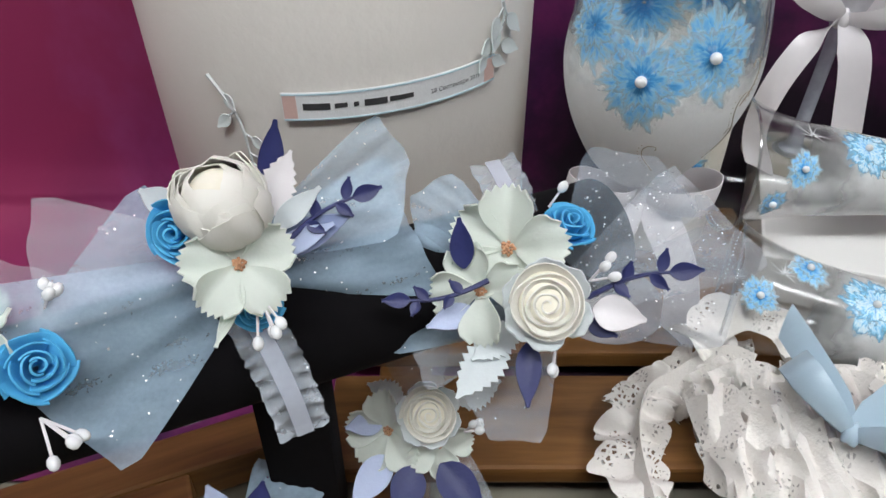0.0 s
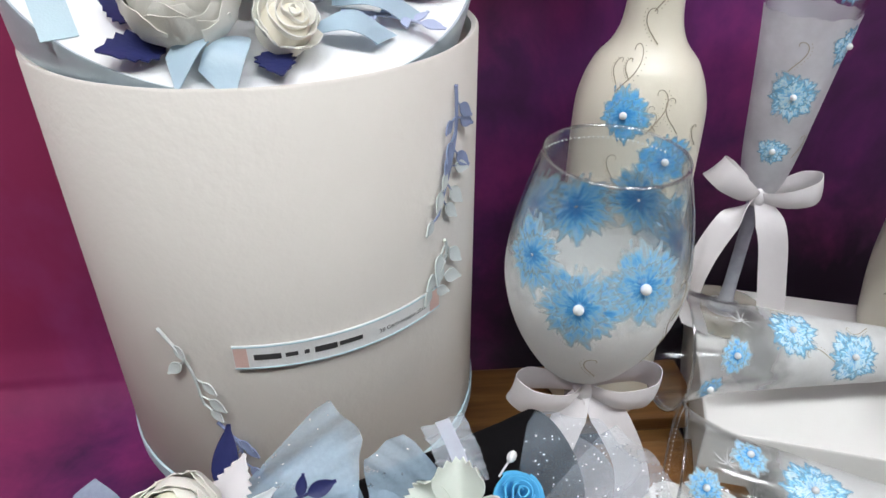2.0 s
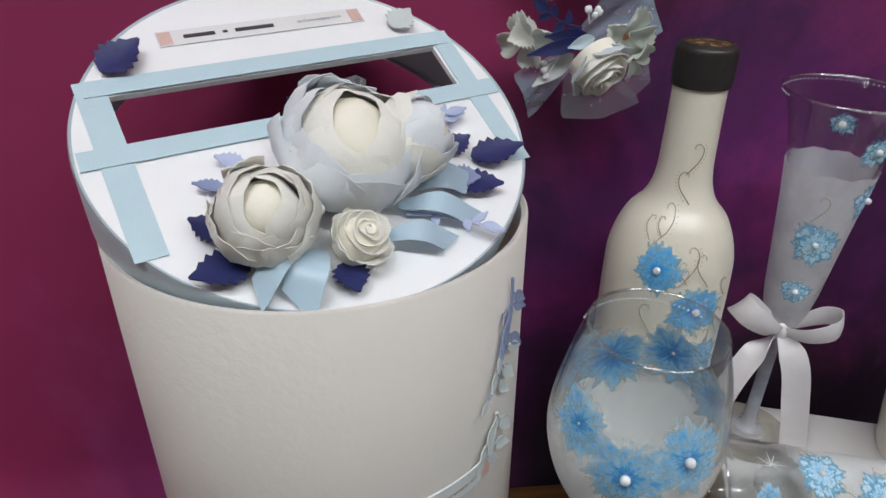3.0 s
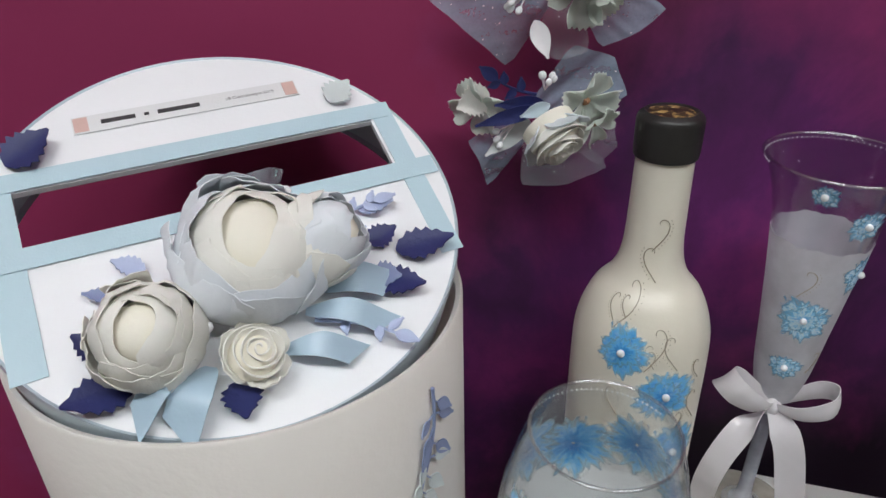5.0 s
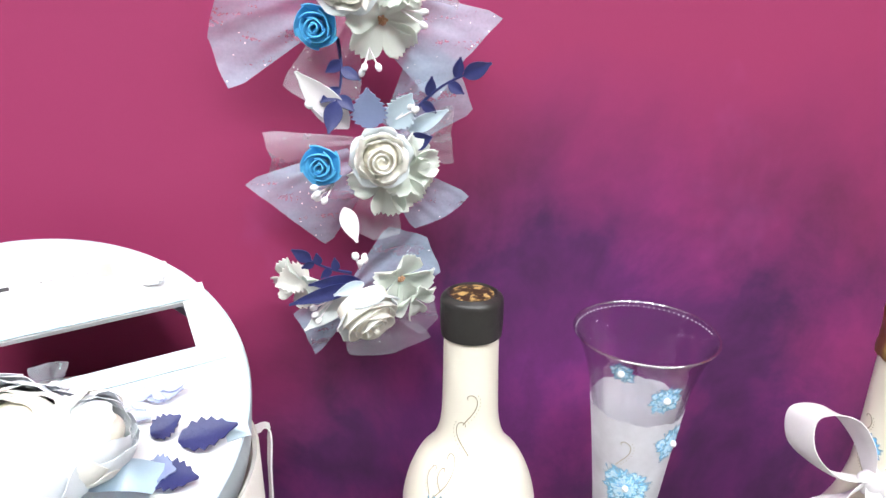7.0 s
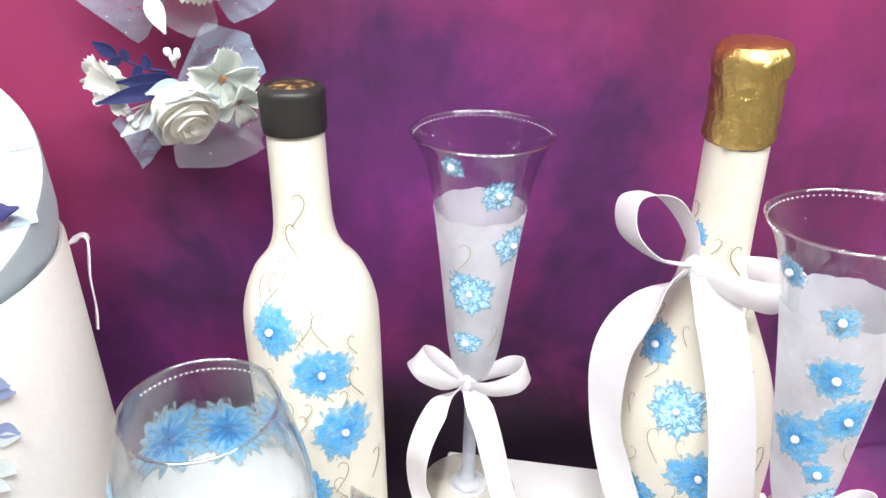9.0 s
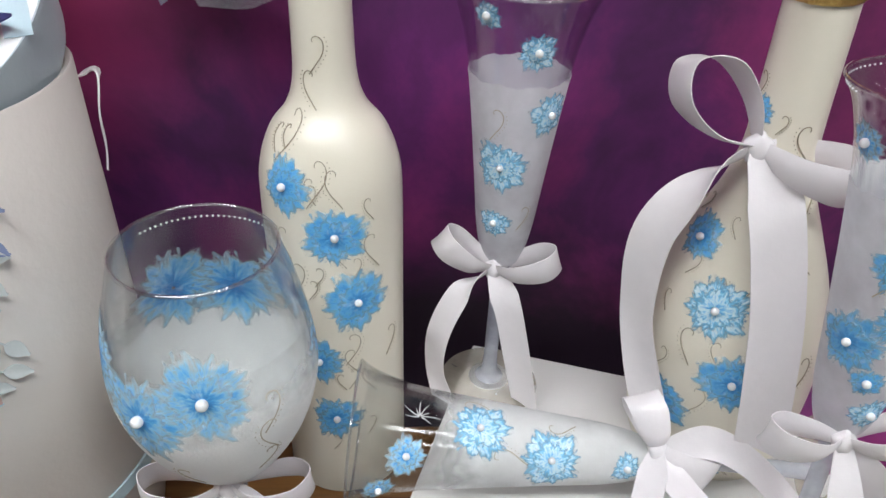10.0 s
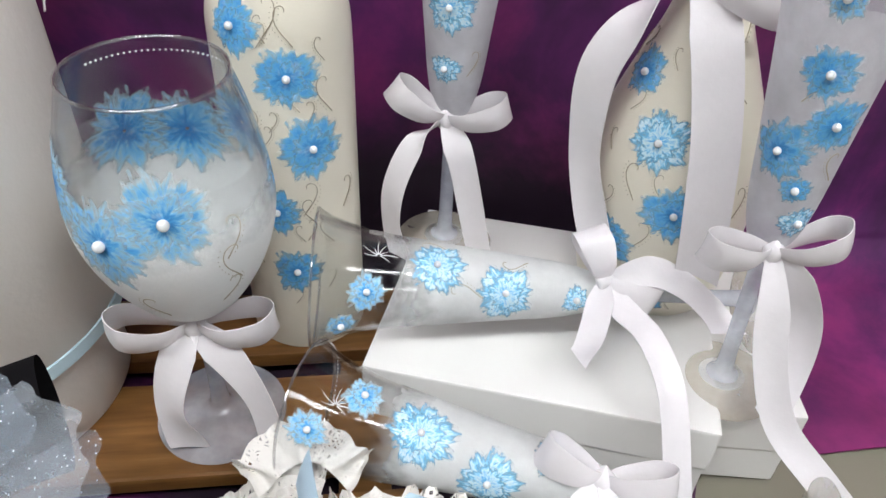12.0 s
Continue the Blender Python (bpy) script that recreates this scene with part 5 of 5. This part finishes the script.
def corsage(name, m, label, pieces, group):
    ob = thing(name, m, label, "corsage", group)
    for k, (kind, *a) in enumerate(pieces):
        seed = 7 * k + int(abs(m.translation.x) * 1000)
        if kind == "tulle":
            x, y, z, ang, w, h, mat = a
            k = 0.86 if name == "pinned_corsage" else 1.0
            tulle(ob, flat(x, y, z, ang, 8), w * k, h * k, seed, mat, soft=0.1 if name == "pinned_corsage" else 0.25)
        elif kind == "leaf":
            x, y, z, ang, L, w, mat = a
            part("leaf", leaf_bm(L, w, 0.25, 0.12, m=flat(x, y, z, ang, 12)), mat, ob)
        elif kind == "saw":
            x, y, z, ang, L, w, mat = a
            part("leaf", leaf_bm(L, w, 0.25, 0.12, m=flat(x, y, z, ang, 12), teeth=1, n=18), mat, ob)
        elif kind == "twig":
            x, y, z, ang, L, leaf, mat = a
            twig("twig", ob, flat(x, y, z, ang, 6), L, leaf, mat, seed)
        elif kind == "rolled":
            x, y, z, R, rx, ry = a
            spiral_rose("rose", ob, pose(x, y, z, rx, ry, 40), R, R * 1.25, (ROSE, ROSE_EDGE), seed)
        elif kind == "cup":
            x, y, z, R, rx, ry = a
            cup_rose("rose", ob, pose(x, y, z, rx, ry, 20), R, R * 1.3, (ROSE, ROSE, ROSE_EDGE), seed, (4, 5, 5))
        elif kind == "globe":
            x, y, z, R, rx, ry = a
            globe_rose("rose", ob, pose(x, y, z, rx, ry, 20), R, R * 1.75, (ROSE, ROSE, ROSE), seed)
        elif kind == "mint":
            x, y, z, R, rx, ry, n = a
            cosmos("blossom", ob, pose(x, y, z, rx, ry, 15), R, MINT, seed, n)
        elif kind == "foam":
            x, y, z, R, rx, ry = a
            foam_rose("foam_rose", ob, pose(x, y, z, rx, ry, 0), R, FOAMBLUE, seed)
        elif kind == "buds":
            x, y, z, ang, n, L = a
            stamens(ob, flat(x, y, z, ang, 14), n, L, seed)
        elif kind == "band":
            pts, w = a
            ruffle_band(ob, pts, w)
    return ob


def ruffle_band(ob, pts, w):
    """A wrist band: a satin middle with gathered sheer ruffles along both sides."""
    line = curve_points(pts, 12)
    rows = []
    for i, p in enumerate(line):
        d = (line[min(i + 1, len(line) - 1)] - line[max(i - 1, 0)]).normalized()
        x = d.cross(Vector((0, 0, 1))).normalized()
        nrm = x.cross(d)
        row = []
        for k in (-1, -0.7, -0.35, 0, 0.35, 0.7, 1):
            ruff = (abs(k) - 0.3) if abs(k) > 0.35 else 0
            row.append(p + x * (k * w / 2 * (1 + 0.05 * math.sin(i * 2.1))) + nrm * (ruff * w * 0.3 * math.sin(i * 1.45 + 2 * k)))
        rows.append(row)
    b = part("wrist_band", strip(rows, 0.0003), TULLE_WHITE, ob, "gathered sheer white wrist band")
    part("band_middle", ribbon([tuple(Vector(p) + Vector((0, 0, 0.0012))) for p in pts], w * 0.34, (1, 0, 0), 0.0003, taper=1, lead=0), FROST_BLUE, b)


VIEW = (0.005, -0.005, 0.28)
G = "wrist corsages on the velvet bar"
corsage("wrist_corsage", face_to((-0.057, 0.153, 0.146), VIEW), "wrist corsage with mint blossom, ivory rose and pale blue tulle", [
    ("tulle", -0.012, -0.006, -0.012, 200, 0.062, 0.062, TULLE), ("tulle", -0.01, 0.004, -0.018, 168, 0.05, 0.04, TULLE_WHITE),
    ("tulle", 0.008, 0.0, -0.014, 2, 0.056, 0.048, TULLE), ("tulle", 0.014, 0.006, -0.018, 16, 0.045, 0.036, TULLE), ("tulle", 0.01, -0.004, -0.02, -22, 0.048, 0.032, TULLE),
    ("globe", 0.001, 0.011, -0.004, 0.0128, -36, 2), ("foam", -0.012, 0.013, -0.004, 0.0095, 10, -25),
    ("mint", 0.0, 0.0, 0.004, 0.0158, 6, 4, 5), ("foam", 0.002, -0.011, -0.002, 0.008, 20, 0),
    ("leaf", 0.013, 0.02, -0.006, 72, 0.02, 0.0075, NAVY), ("saw", 0.01, 0.012, -0.006, 56, 0.021, 0.011, SATIN), ("leaf", 0.012, 0.008, -0.004, 30, 0.018, 0.007, ROSE_EDGE),
    ("leaf", 0.01, 0.001, -0.006, 14, 0.02, 0.007, LILAC), ("leaf", 0.01, 0.002, -0.008, 12, 0.026, 0.01, SLATE), ("twig", 0.014, 0.003, -0.003, 17, 0.024, 0.0072, NAVY),
    ("leaf", -0.014, 0.02, -0.008, 140, 0.01, 0.008, ROSE_EDGE), ("buds", 0.003, -0.008, 0.003, -88, 4, 0.016), ("leaf", -0.002, -0.008, 0.002, 235, 0.016, 0.004, MINT), ("leaf", 0.0, -0.008, 0.002, 225, 0.013, 0.003, MINT),
    ("band", [(-0.001, -0.012, -0.012), (0.003, -0.026, -0.006), (0.006, -0.04, -0.008), (0.008, -0.054, -0.016)], 0.0155)], G)
corsage("wrist_corsage", face_to((0.031, 0.157, 0.128), VIEW), "wrist corsage with rolled ivory rose, navy twigs and tulle", [
    ("tulle", -0.008, 0.0, -0.016, 178, 0.048, 0.045, TULLE), ("tulle", -0.01, -0.006, -0.02, 205, 0.036, 0.026, TULLE_WHITE),
    ("tulle", 0.01, 0.012, -0.016, 62, 0.042, 0.04, TULLE_GLITTER), ("tulle", 0.012, 0.006, -0.026, 36, 0.06, 0.042, TULLE_WHITE), ("tulle", 0.012, 0.0, -0.03, 16, 0.055, 0.04, TULLE_GLITTER), ("tulle", 0.0, -0.01, -0.018, 248, 0.036, 0.03, TULLE_WHITE), ("tulle", -0.012, 0.01, -0.02, 150, 0.04, 0.03, TULLE),
    ("mint", -0.013, 0.016, -0.006, 0.0195, 4, -10, 5), ("mint", -0.02, 0.002, -0.005, 0.0165, 10, -20, 4), ("foam", 0.004, 0.023, -0.006, 0.0085, -30, 15),
    ("rolled", 0.0, 0.0, -0.001, 0.0116, 4, -2), ("leaf", 0.014, 0.0, -0.003, -8, 0.016, 0.011, SATIN), ("leaf", 0.013, -0.004, -0.006, -22, 0.01, 0.006, NAVY),
    ("twig", 0.012, 0.003, -0.001, 18, 0.025, 0.0076, NAVY), ("twig", -0.018, 0.005, 0.0, 196, 0.025, 0.0068, NAVY), ("leaf", -0.026, 0.008, -0.002, 100, 0.016, 0.0075, NAVY),
    ("leaf", -0.004, -0.012, -0.004, -86, 0.02, 0.008, NAVY), ("leaf", -0.022, -0.004, -0.006, 208, 0.016, 0.008, LILAC), ("saw", -0.012, -0.012, -0.008, 238, 0.024, 0.013, ROSE_EDGE), ("saw", -0.008, -0.008, -0.008, 222, 0.018, 0.01, ROSE_EDGE),
    ("buds", 0.012, 0.008, -0.002, 30, 3, 0.01), ("buds", -0.002, 0.03, -0.006, 60, 1, 0.008), ("buds", 0.004, -0.014, -0.004, -80, 2, 0.006),
    ("band", [(-0.022, 0.046, -0.02), (-0.016, 0.036, -0.012), (-0.012, 0.026, -0.01)], 0.015)], G)
corsage("wrist_corsage", face_to((-0.104, 0.124, 0.135), VIEW), "wrist corsage with bright blue foam rose and mint petals", [
    ("tulle", 0.004, 0.0, -0.014, 12, 0.05, 0.06, TULLE), ("tulle", 0.002, -0.004, -0.018, -14, 0.05, 0.05, TULLE_WHITE), ("tulle", -0.004, 0.006, -0.016, 60, 0.03, 0.03, TULLE_WHITE),
    ("foam", 0.0, 0.0, 0.0, 0.0092, 0, 5), ("mint", -0.012, 0.016, -0.004, 0.015, 0, -10, 5), ("buds", 0.006, 0.011, 0.0, 38, 4, 0.009), ("buds", -0.004, -0.012, 0.0, -70, 4, 0.012)], G)

# black velvet bracelet bar under the corsages
bar = thing("bracelet_bar", pose(0, 0, 0), "black velvet bracelet display bar on a post", "display stand")
ax0, ax1 = Vector((-0.22, 0.095, 0.108)), Vector((0.05, 0.2145, 0.108))
bm = lathe(smooth_profile([(0, 0), (0.0205, 0.0), (0.022, 0.0015), (0.022, 0.1), (0.022, (ax1 - ax0).length - 0.0015), (0.0205, (ax1 - ax0).length), (0, (ax1 - ax0).length)], 2), 40)
turn = (ax1 - ax0).to_track_quat("Z", "Y").to_matrix().to_4x4()
for v in bm.verts:
    v.co = ax0 + turn.to_3x3() @ v.co
part("roll", bm, VELVET, bar)
mid = ax0 + (ax1 - ax0) * 0.6
part("post", box_bm(mid.x - 0.008, mid.y - 0.008, 0.006, mid.x + 0.018, mid.y + 0.008, 0.1, 0.002), VELVET, bar)
part("base", box_bm(mid.x - 0.011, mid.y - 0.03, 0.0003, mid.x + 0.011, mid.y + 0.03, 0.007, 0.002), VELVET, bar)

G2 = "corsages lying on the slats"
corsage("corsage", face_to((-0.006, 0.183, 0.047), VIEW), "corsage with rolled ivory rose lying among the slats", [
    ("tulle", -0.002, 0.006, -0.01, 95, 0.03, 0.034, TULLE_WHITE), ("tulle", 0.004, -0.008, -0.014, 275, 0.04, 0.04, TULLE_WHITE),
    ("rolled", 0.0, 0.0, 0.001, 0.0112, 6, -4), ("mint", -0.016, -0.006, -0.006, 0.017, 8, -18, 5), ("mint", 0.004, -0.012, -0.004, 0.014, 24, 0, 4), ("saw", 0.012, 0.004, -0.004, 22, 0.02, 0.013, ROSE_EDGE), ("saw", -0.01, 0.006, -0.004, 155, 0.016, 0.01, ROSE_EDGE),
    ("buds", 0.014, -0.008, 0.0, 10, 5, 0.007), ("leaf", 0.004, -0.02, -0.004, -50, 0.026, 0.015, NAVY), ("leaf", -0.006, -0.02, -0.004, -110, 0.022, 0.014, NAVY), ("leaf", -0.016, -0.016, -0.006, 230, 0.024, 0.013, LILAC), ("leaf", -0.018, -0.002, -0.006, 190, 0.016, 0.01, LILAC)], G2)
corsage("corsage", face_to((-0.068, 0.134, 0.034), VIEW), "corsage with navy leaves and sheer tulle on the slats", [
    ("tulle", 0.0, 0.0, -0.012, 40, 0.03, 0.03, TULLE), ("leaf", 0.002, 0.004, 0.0, 60, 0.018, 0.011, NAVY), ("leaf", -0.002, 0.002, 0.0, 130, 0.016, 0.01, NAVY), ("leaf", 0.004, -0.002, 0.0, 10, 0.018, 0.01, SLATE), ("leaf", -0.006, 0.006, 0.0, 95, 0.02, 0.012, LILAC), ("rolled", 0.0, -0.008, 0.0, 0.012, 10, 0)], G2)

WALLFACE = lambda x, z, y: Matrix(((1, 0, 0, x), (0, 0, -1, y), (0, 1, 0, z), (0, 0, 0, 1)))
G3 = "corsages pinned on the backdrop"
corsage("pinned_corsage", WALLFACE(0.098, 0.376, 0.404), "pinned corsage with ivory rose, blue foam rose and tulle", [
    ("tulle", -0.01, -0.008, -0.014, 215, 0.058, 0.056, TULLE), ("tulle", -0.012, 0.0, -0.016, 186, 0.048, 0.03, TULLE_WHITE), ("tulle", 0.008, 0.006, -0.014, 48, 0.05, 0.05, TULLE), ("tulle", 0.01, 0.0, -0.016, 12, 0.036, 0.034, TULLE_WHITE), ("tulle", 0.006, -0.012, -0.014, -42, 0.04, 0.036, TULLE), ("tulle", 0.0, -0.012, -0.016, 262, 0.04, 0.03, TULLE_WHITE),
    ("mint", 0.004, -0.01, -0.004, 0.02, 18, 4, 6), ("mint", 0.012, -0.006, -0.004, 0.016, 8, 24, 5), ("cup", 0.0, 0.0, 0.0, 0.0135, 4, 4), ("foam", -0.0265, -0.004, 0.0, 0.0098, 4, -10),
    ("leaf", -0.014, 0.012, -0.002, 128, 0.036, 0.014, SATIN), ("saw", -0.004, 0.012, -0.002, 92, 0.02, 0.016, SLATE), ("saw", 0.006, 0.012, -0.002, 60, 0.02, 0.014, PALEBLUE), ("twig", 0.012, 0.014, -0.002, 34, 0.036, 0.011, NAVY), ("leaf", 0.014, 0.004, -0.003, 20, 0.012, 0.009, NAVY),
    ("leaf", 0.014, 0.01, -0.004, 30, 0.022, 0.008, PALEBLUE), ("buds", -0.02, 0.012, 0.0, 160, 1, 0.016), ("buds", -0.022, -0.014, 0.0, 210, 5, 0.01), ("leaf", -0.018, -0.026, -0.002, -70, 0.018, 0.009, SATIN), ("buds", 0.008, 0.016, 0.0, 40, 2, 0.01)], G3)
corsage("pinned_corsage", WALLFACE(0.087, 0.452, 0.404), "upper pinned corsage with ivory rose, mint petals and tulle", [
    ("tulle", -0.01, -0.006, -0.014, 196, 0.066, 0.056, TULLE), ("tulle", 0.01, -0.01, -0.014, -30, 0.06, 0.055, TULLE), ("tulle", 0.012, -0.004, -0.016, -8, 0.045, 0.03, TULLE_WHITE), ("tulle", -0.002, -0.014, -0.014, 250, 0.05, 0.04, TULLE_WHITE), ("tulle", 0.0, 0.008, -0.014, 100, 0.05, 0.05, TULLE),
    ("cup", 0.0, 0.0, 0.0, 0.0145, -4, 0), ("foam", -0.014, -0.018, 0.0, 0.0098, 10, -10), ("mint", 0.014, -0.016, -0.003, 0.019, 24, 10, 5), ("mint", 0.02, 0.002, -0.003, 0.016, 0, 25, 5),
    ("twig", -0.006, -0.024, -0.002, -98, 0.028, 0.012, NAVY), ("buds", 0.008, -0.028, 0.0, -88, 3, 0.012), ("buds", 0.022, -0.012, 0.0, -30, 2, 0.014), ("leaf", -0.02, 0.01, -0.003, 140, 0.024, 0.012, SATIN)], G3)
corsage("pinned_corsage", WALLFACE(0.086, 0.298, 0.406), "lowest pinned corsage with hanging ivory rose and navy leaves", [
    ("tulle", 0.0, 0.0, -0.012, -66, 0.042, 0.05, TULLE_WHITE), ("tulle", -0.004, 0.0, -0.014, 215, 0.04, 0.03, TULLE), ("tulle", 0.008, 0.0, -0.014, -20, 0.04, 0.03, TULLE_WHITE), ("tulle", 0.0, 0.004, -0.016, 40, 0.05, 0.04, TULLE),
    ("rolled", 0.0, 0.006, 0.006, 0.0155, 48, -4), ("mint", 0.02, 0.014, -0.002, 0.017, 30, 20, 5), ("mint", 0.026, 0.002, -0.004, 0.013, 40, 30, 4), ("mint", -0.03, 0.012, -0.006, 0.016, 10, -40, 4), ("saw", -0.026, 0.018, -0.006, 200, 0.018, 0.016, ROSE),
    ("leaf", -0.002, 0.012, 0.002, 188, 0.034, 0.008, NAVY), ("leaf", 0.0, 0.014, 0.0, 176, 0.026, 0.008, NAVY), ("twig", -0.004, 0.018, 0.0, 150, 0.022, 0.009, NAVY), ("leaf", 0.002, 0.014, 0.004, 195, 0.016, 0.007, PALEBLUE), ("leaf", -0.006, 0.004, -0.004, 212, 0.028, 0.01, GREYGREEN), ("buds", 0.0, 0.02, 0.0, 80, 5, 0.008), ("buds", -0.014, 0.004, 0.0, 215, 3, 0.012)], G3)


# ---------------------------------------------------------------- lace garters
def lace_ruffle(parent, pts, w, up, waves, seed, amp=0.006, name="lace_ruffle"):
    """A gathered lace frill along a line: narrow folds at its inner edge, scalloped outer edge."""
    r = random.Random(seed)
    line = curve_points(pts, 22)
    n = len(line)
    ph = r.uniform(0, 6)
    rows = []
    for i, p in enumerate(line):
        s = i / (n - 1)
        d = (line[min(i + 1, n - 1)] - line[max(i - 1, 0)]).normalized()
        out = d.cross(Vector(up)).normalized()
        wav = math.sin(waves * 2 * math.pi * s + ph + 0.8 * math.sin(5 * s + ph))
        row = []
        for k in range(7):
            q = k / 6
            sc = 0.0022 * abs(math.sin(waves * 2.4 * math.pi * s + ph)) * (k == 6)
            wob = noise.noise_vector(p * 70 + Vector((seed, q, 0))) * 0.0055 * (0.3 + q)
            row.append(p + wob + out * (w * q * (1 - 0.12 * wav) + sc) + Vector(up) * (amp * (wav * (0.25 + 0.75 * q)) + 0.0016 * math.sin(waves * 15 * s + 3 * q) * q - 0.003 * q))
        rows.append(row)
    return part(name, strip(rows, 0.0), LACE, parent)


ga = thing("lace_garter", pose(0, 0, 0), "white lace garter strip draped over the wooden slats", "garter", "lace garters")
core = [(0.15, 0.236, 0.018), (0.134, 0.236, 0.024), (0.115, 0.23, 0.016), (0.098, 0.222, 0.013), (0.089, 0.208, 0.013), (0.084, 0.188, 0.013), (0.083, 0.16, 0.014), (0.086, 0.13, 0.014)]
part("band", ribbon(core, 0.012, (0.3, 0.5, 0.8), 0.0006, taper=1, lead=0), LACE, ga)
lace_ruffle(ga, core, 0.013, (0.1, -0.2, 1), 9, 1, 0.0055)
lace_ruffle(ga, core[::-1], 0.013, (0.1, -0.2, 1), 10, 2, 0.0055)
lace_ruffle(ga, [(0.164, 0.23, 0.026), (0.152, 0.238, 0.036), (0.136, 0.238, 0.036), (0.122, 0.23, 0.026)], 0.016, (0, -0.6, 0.8), 4, 3, 0.005)
lace_ruffle(ga, [(0.12, 0.222, 0.028), (0.138, 0.226, 0.034), (0.155, 0.224, 0.03), (0.168, 0.22, 0.02)], 0.016, (0, -0.5, 0.85), 4, 4, 0.005)

gb = thing("lace_garter", pose(0, 0, 0), "wide white lace garter with a light blue satin bow", "garter", "lace garters")
for k in range(6):
    y = 0.122 + 0.0155 * k
    z = 0.014 + 0.02 * math.sin(math.pi * (k + 0.6) / 6.4)
    x0, x1 = 0.112 + 0.004 * (k % 2), 0.225 + 0.006 * math.sin(k)
    lace_ruffle(gb, [(x1, y - 0.004, z * 0.7), (x1 - 0.035, y + 0.002, z + 0.004), (x0 + 0.04, y - 0.002, z + 0.002), (x0, y + 0.003, z * 0.6)], 0.024, (0, -0.45, 0.9), 9 + k % 3, 20 + k, 0.0045)
    lace_ruffle(gb, [(x0 - 0.002, y + 0.008, z * 0.55), (x0 + 0.04, y + 0.008, z - 0.003), (x1 - 0.035, y + 0.008, z - 0.002), (x1, y + 0.006, z * 0.6)], 0.018, (0, -0.2, 1), 8 + k % 2, 40 + k, 0.004)
bow(gb, face_to((0.156, 0.17, 0.05), VIEW) @ pose(0, 0, 0, -90), 0.034, 0.013, [
    ([(0, 0, 0), (-0.014, 0.003, 0.012), (-0.03, 0.008, 0.024), (-0.04, 0.012, 0.031)], (0.5, -0.3, 0.6), 1.0),
    ([(0, 0, 0), (0.006, 0.0, 0.014), (0.013, 0.0, 0.032), (0.02, 0.004, 0.052)], (1, 0.3, -0.2), 1.1)], SATIN_BLUE, (0.5, 0.35))
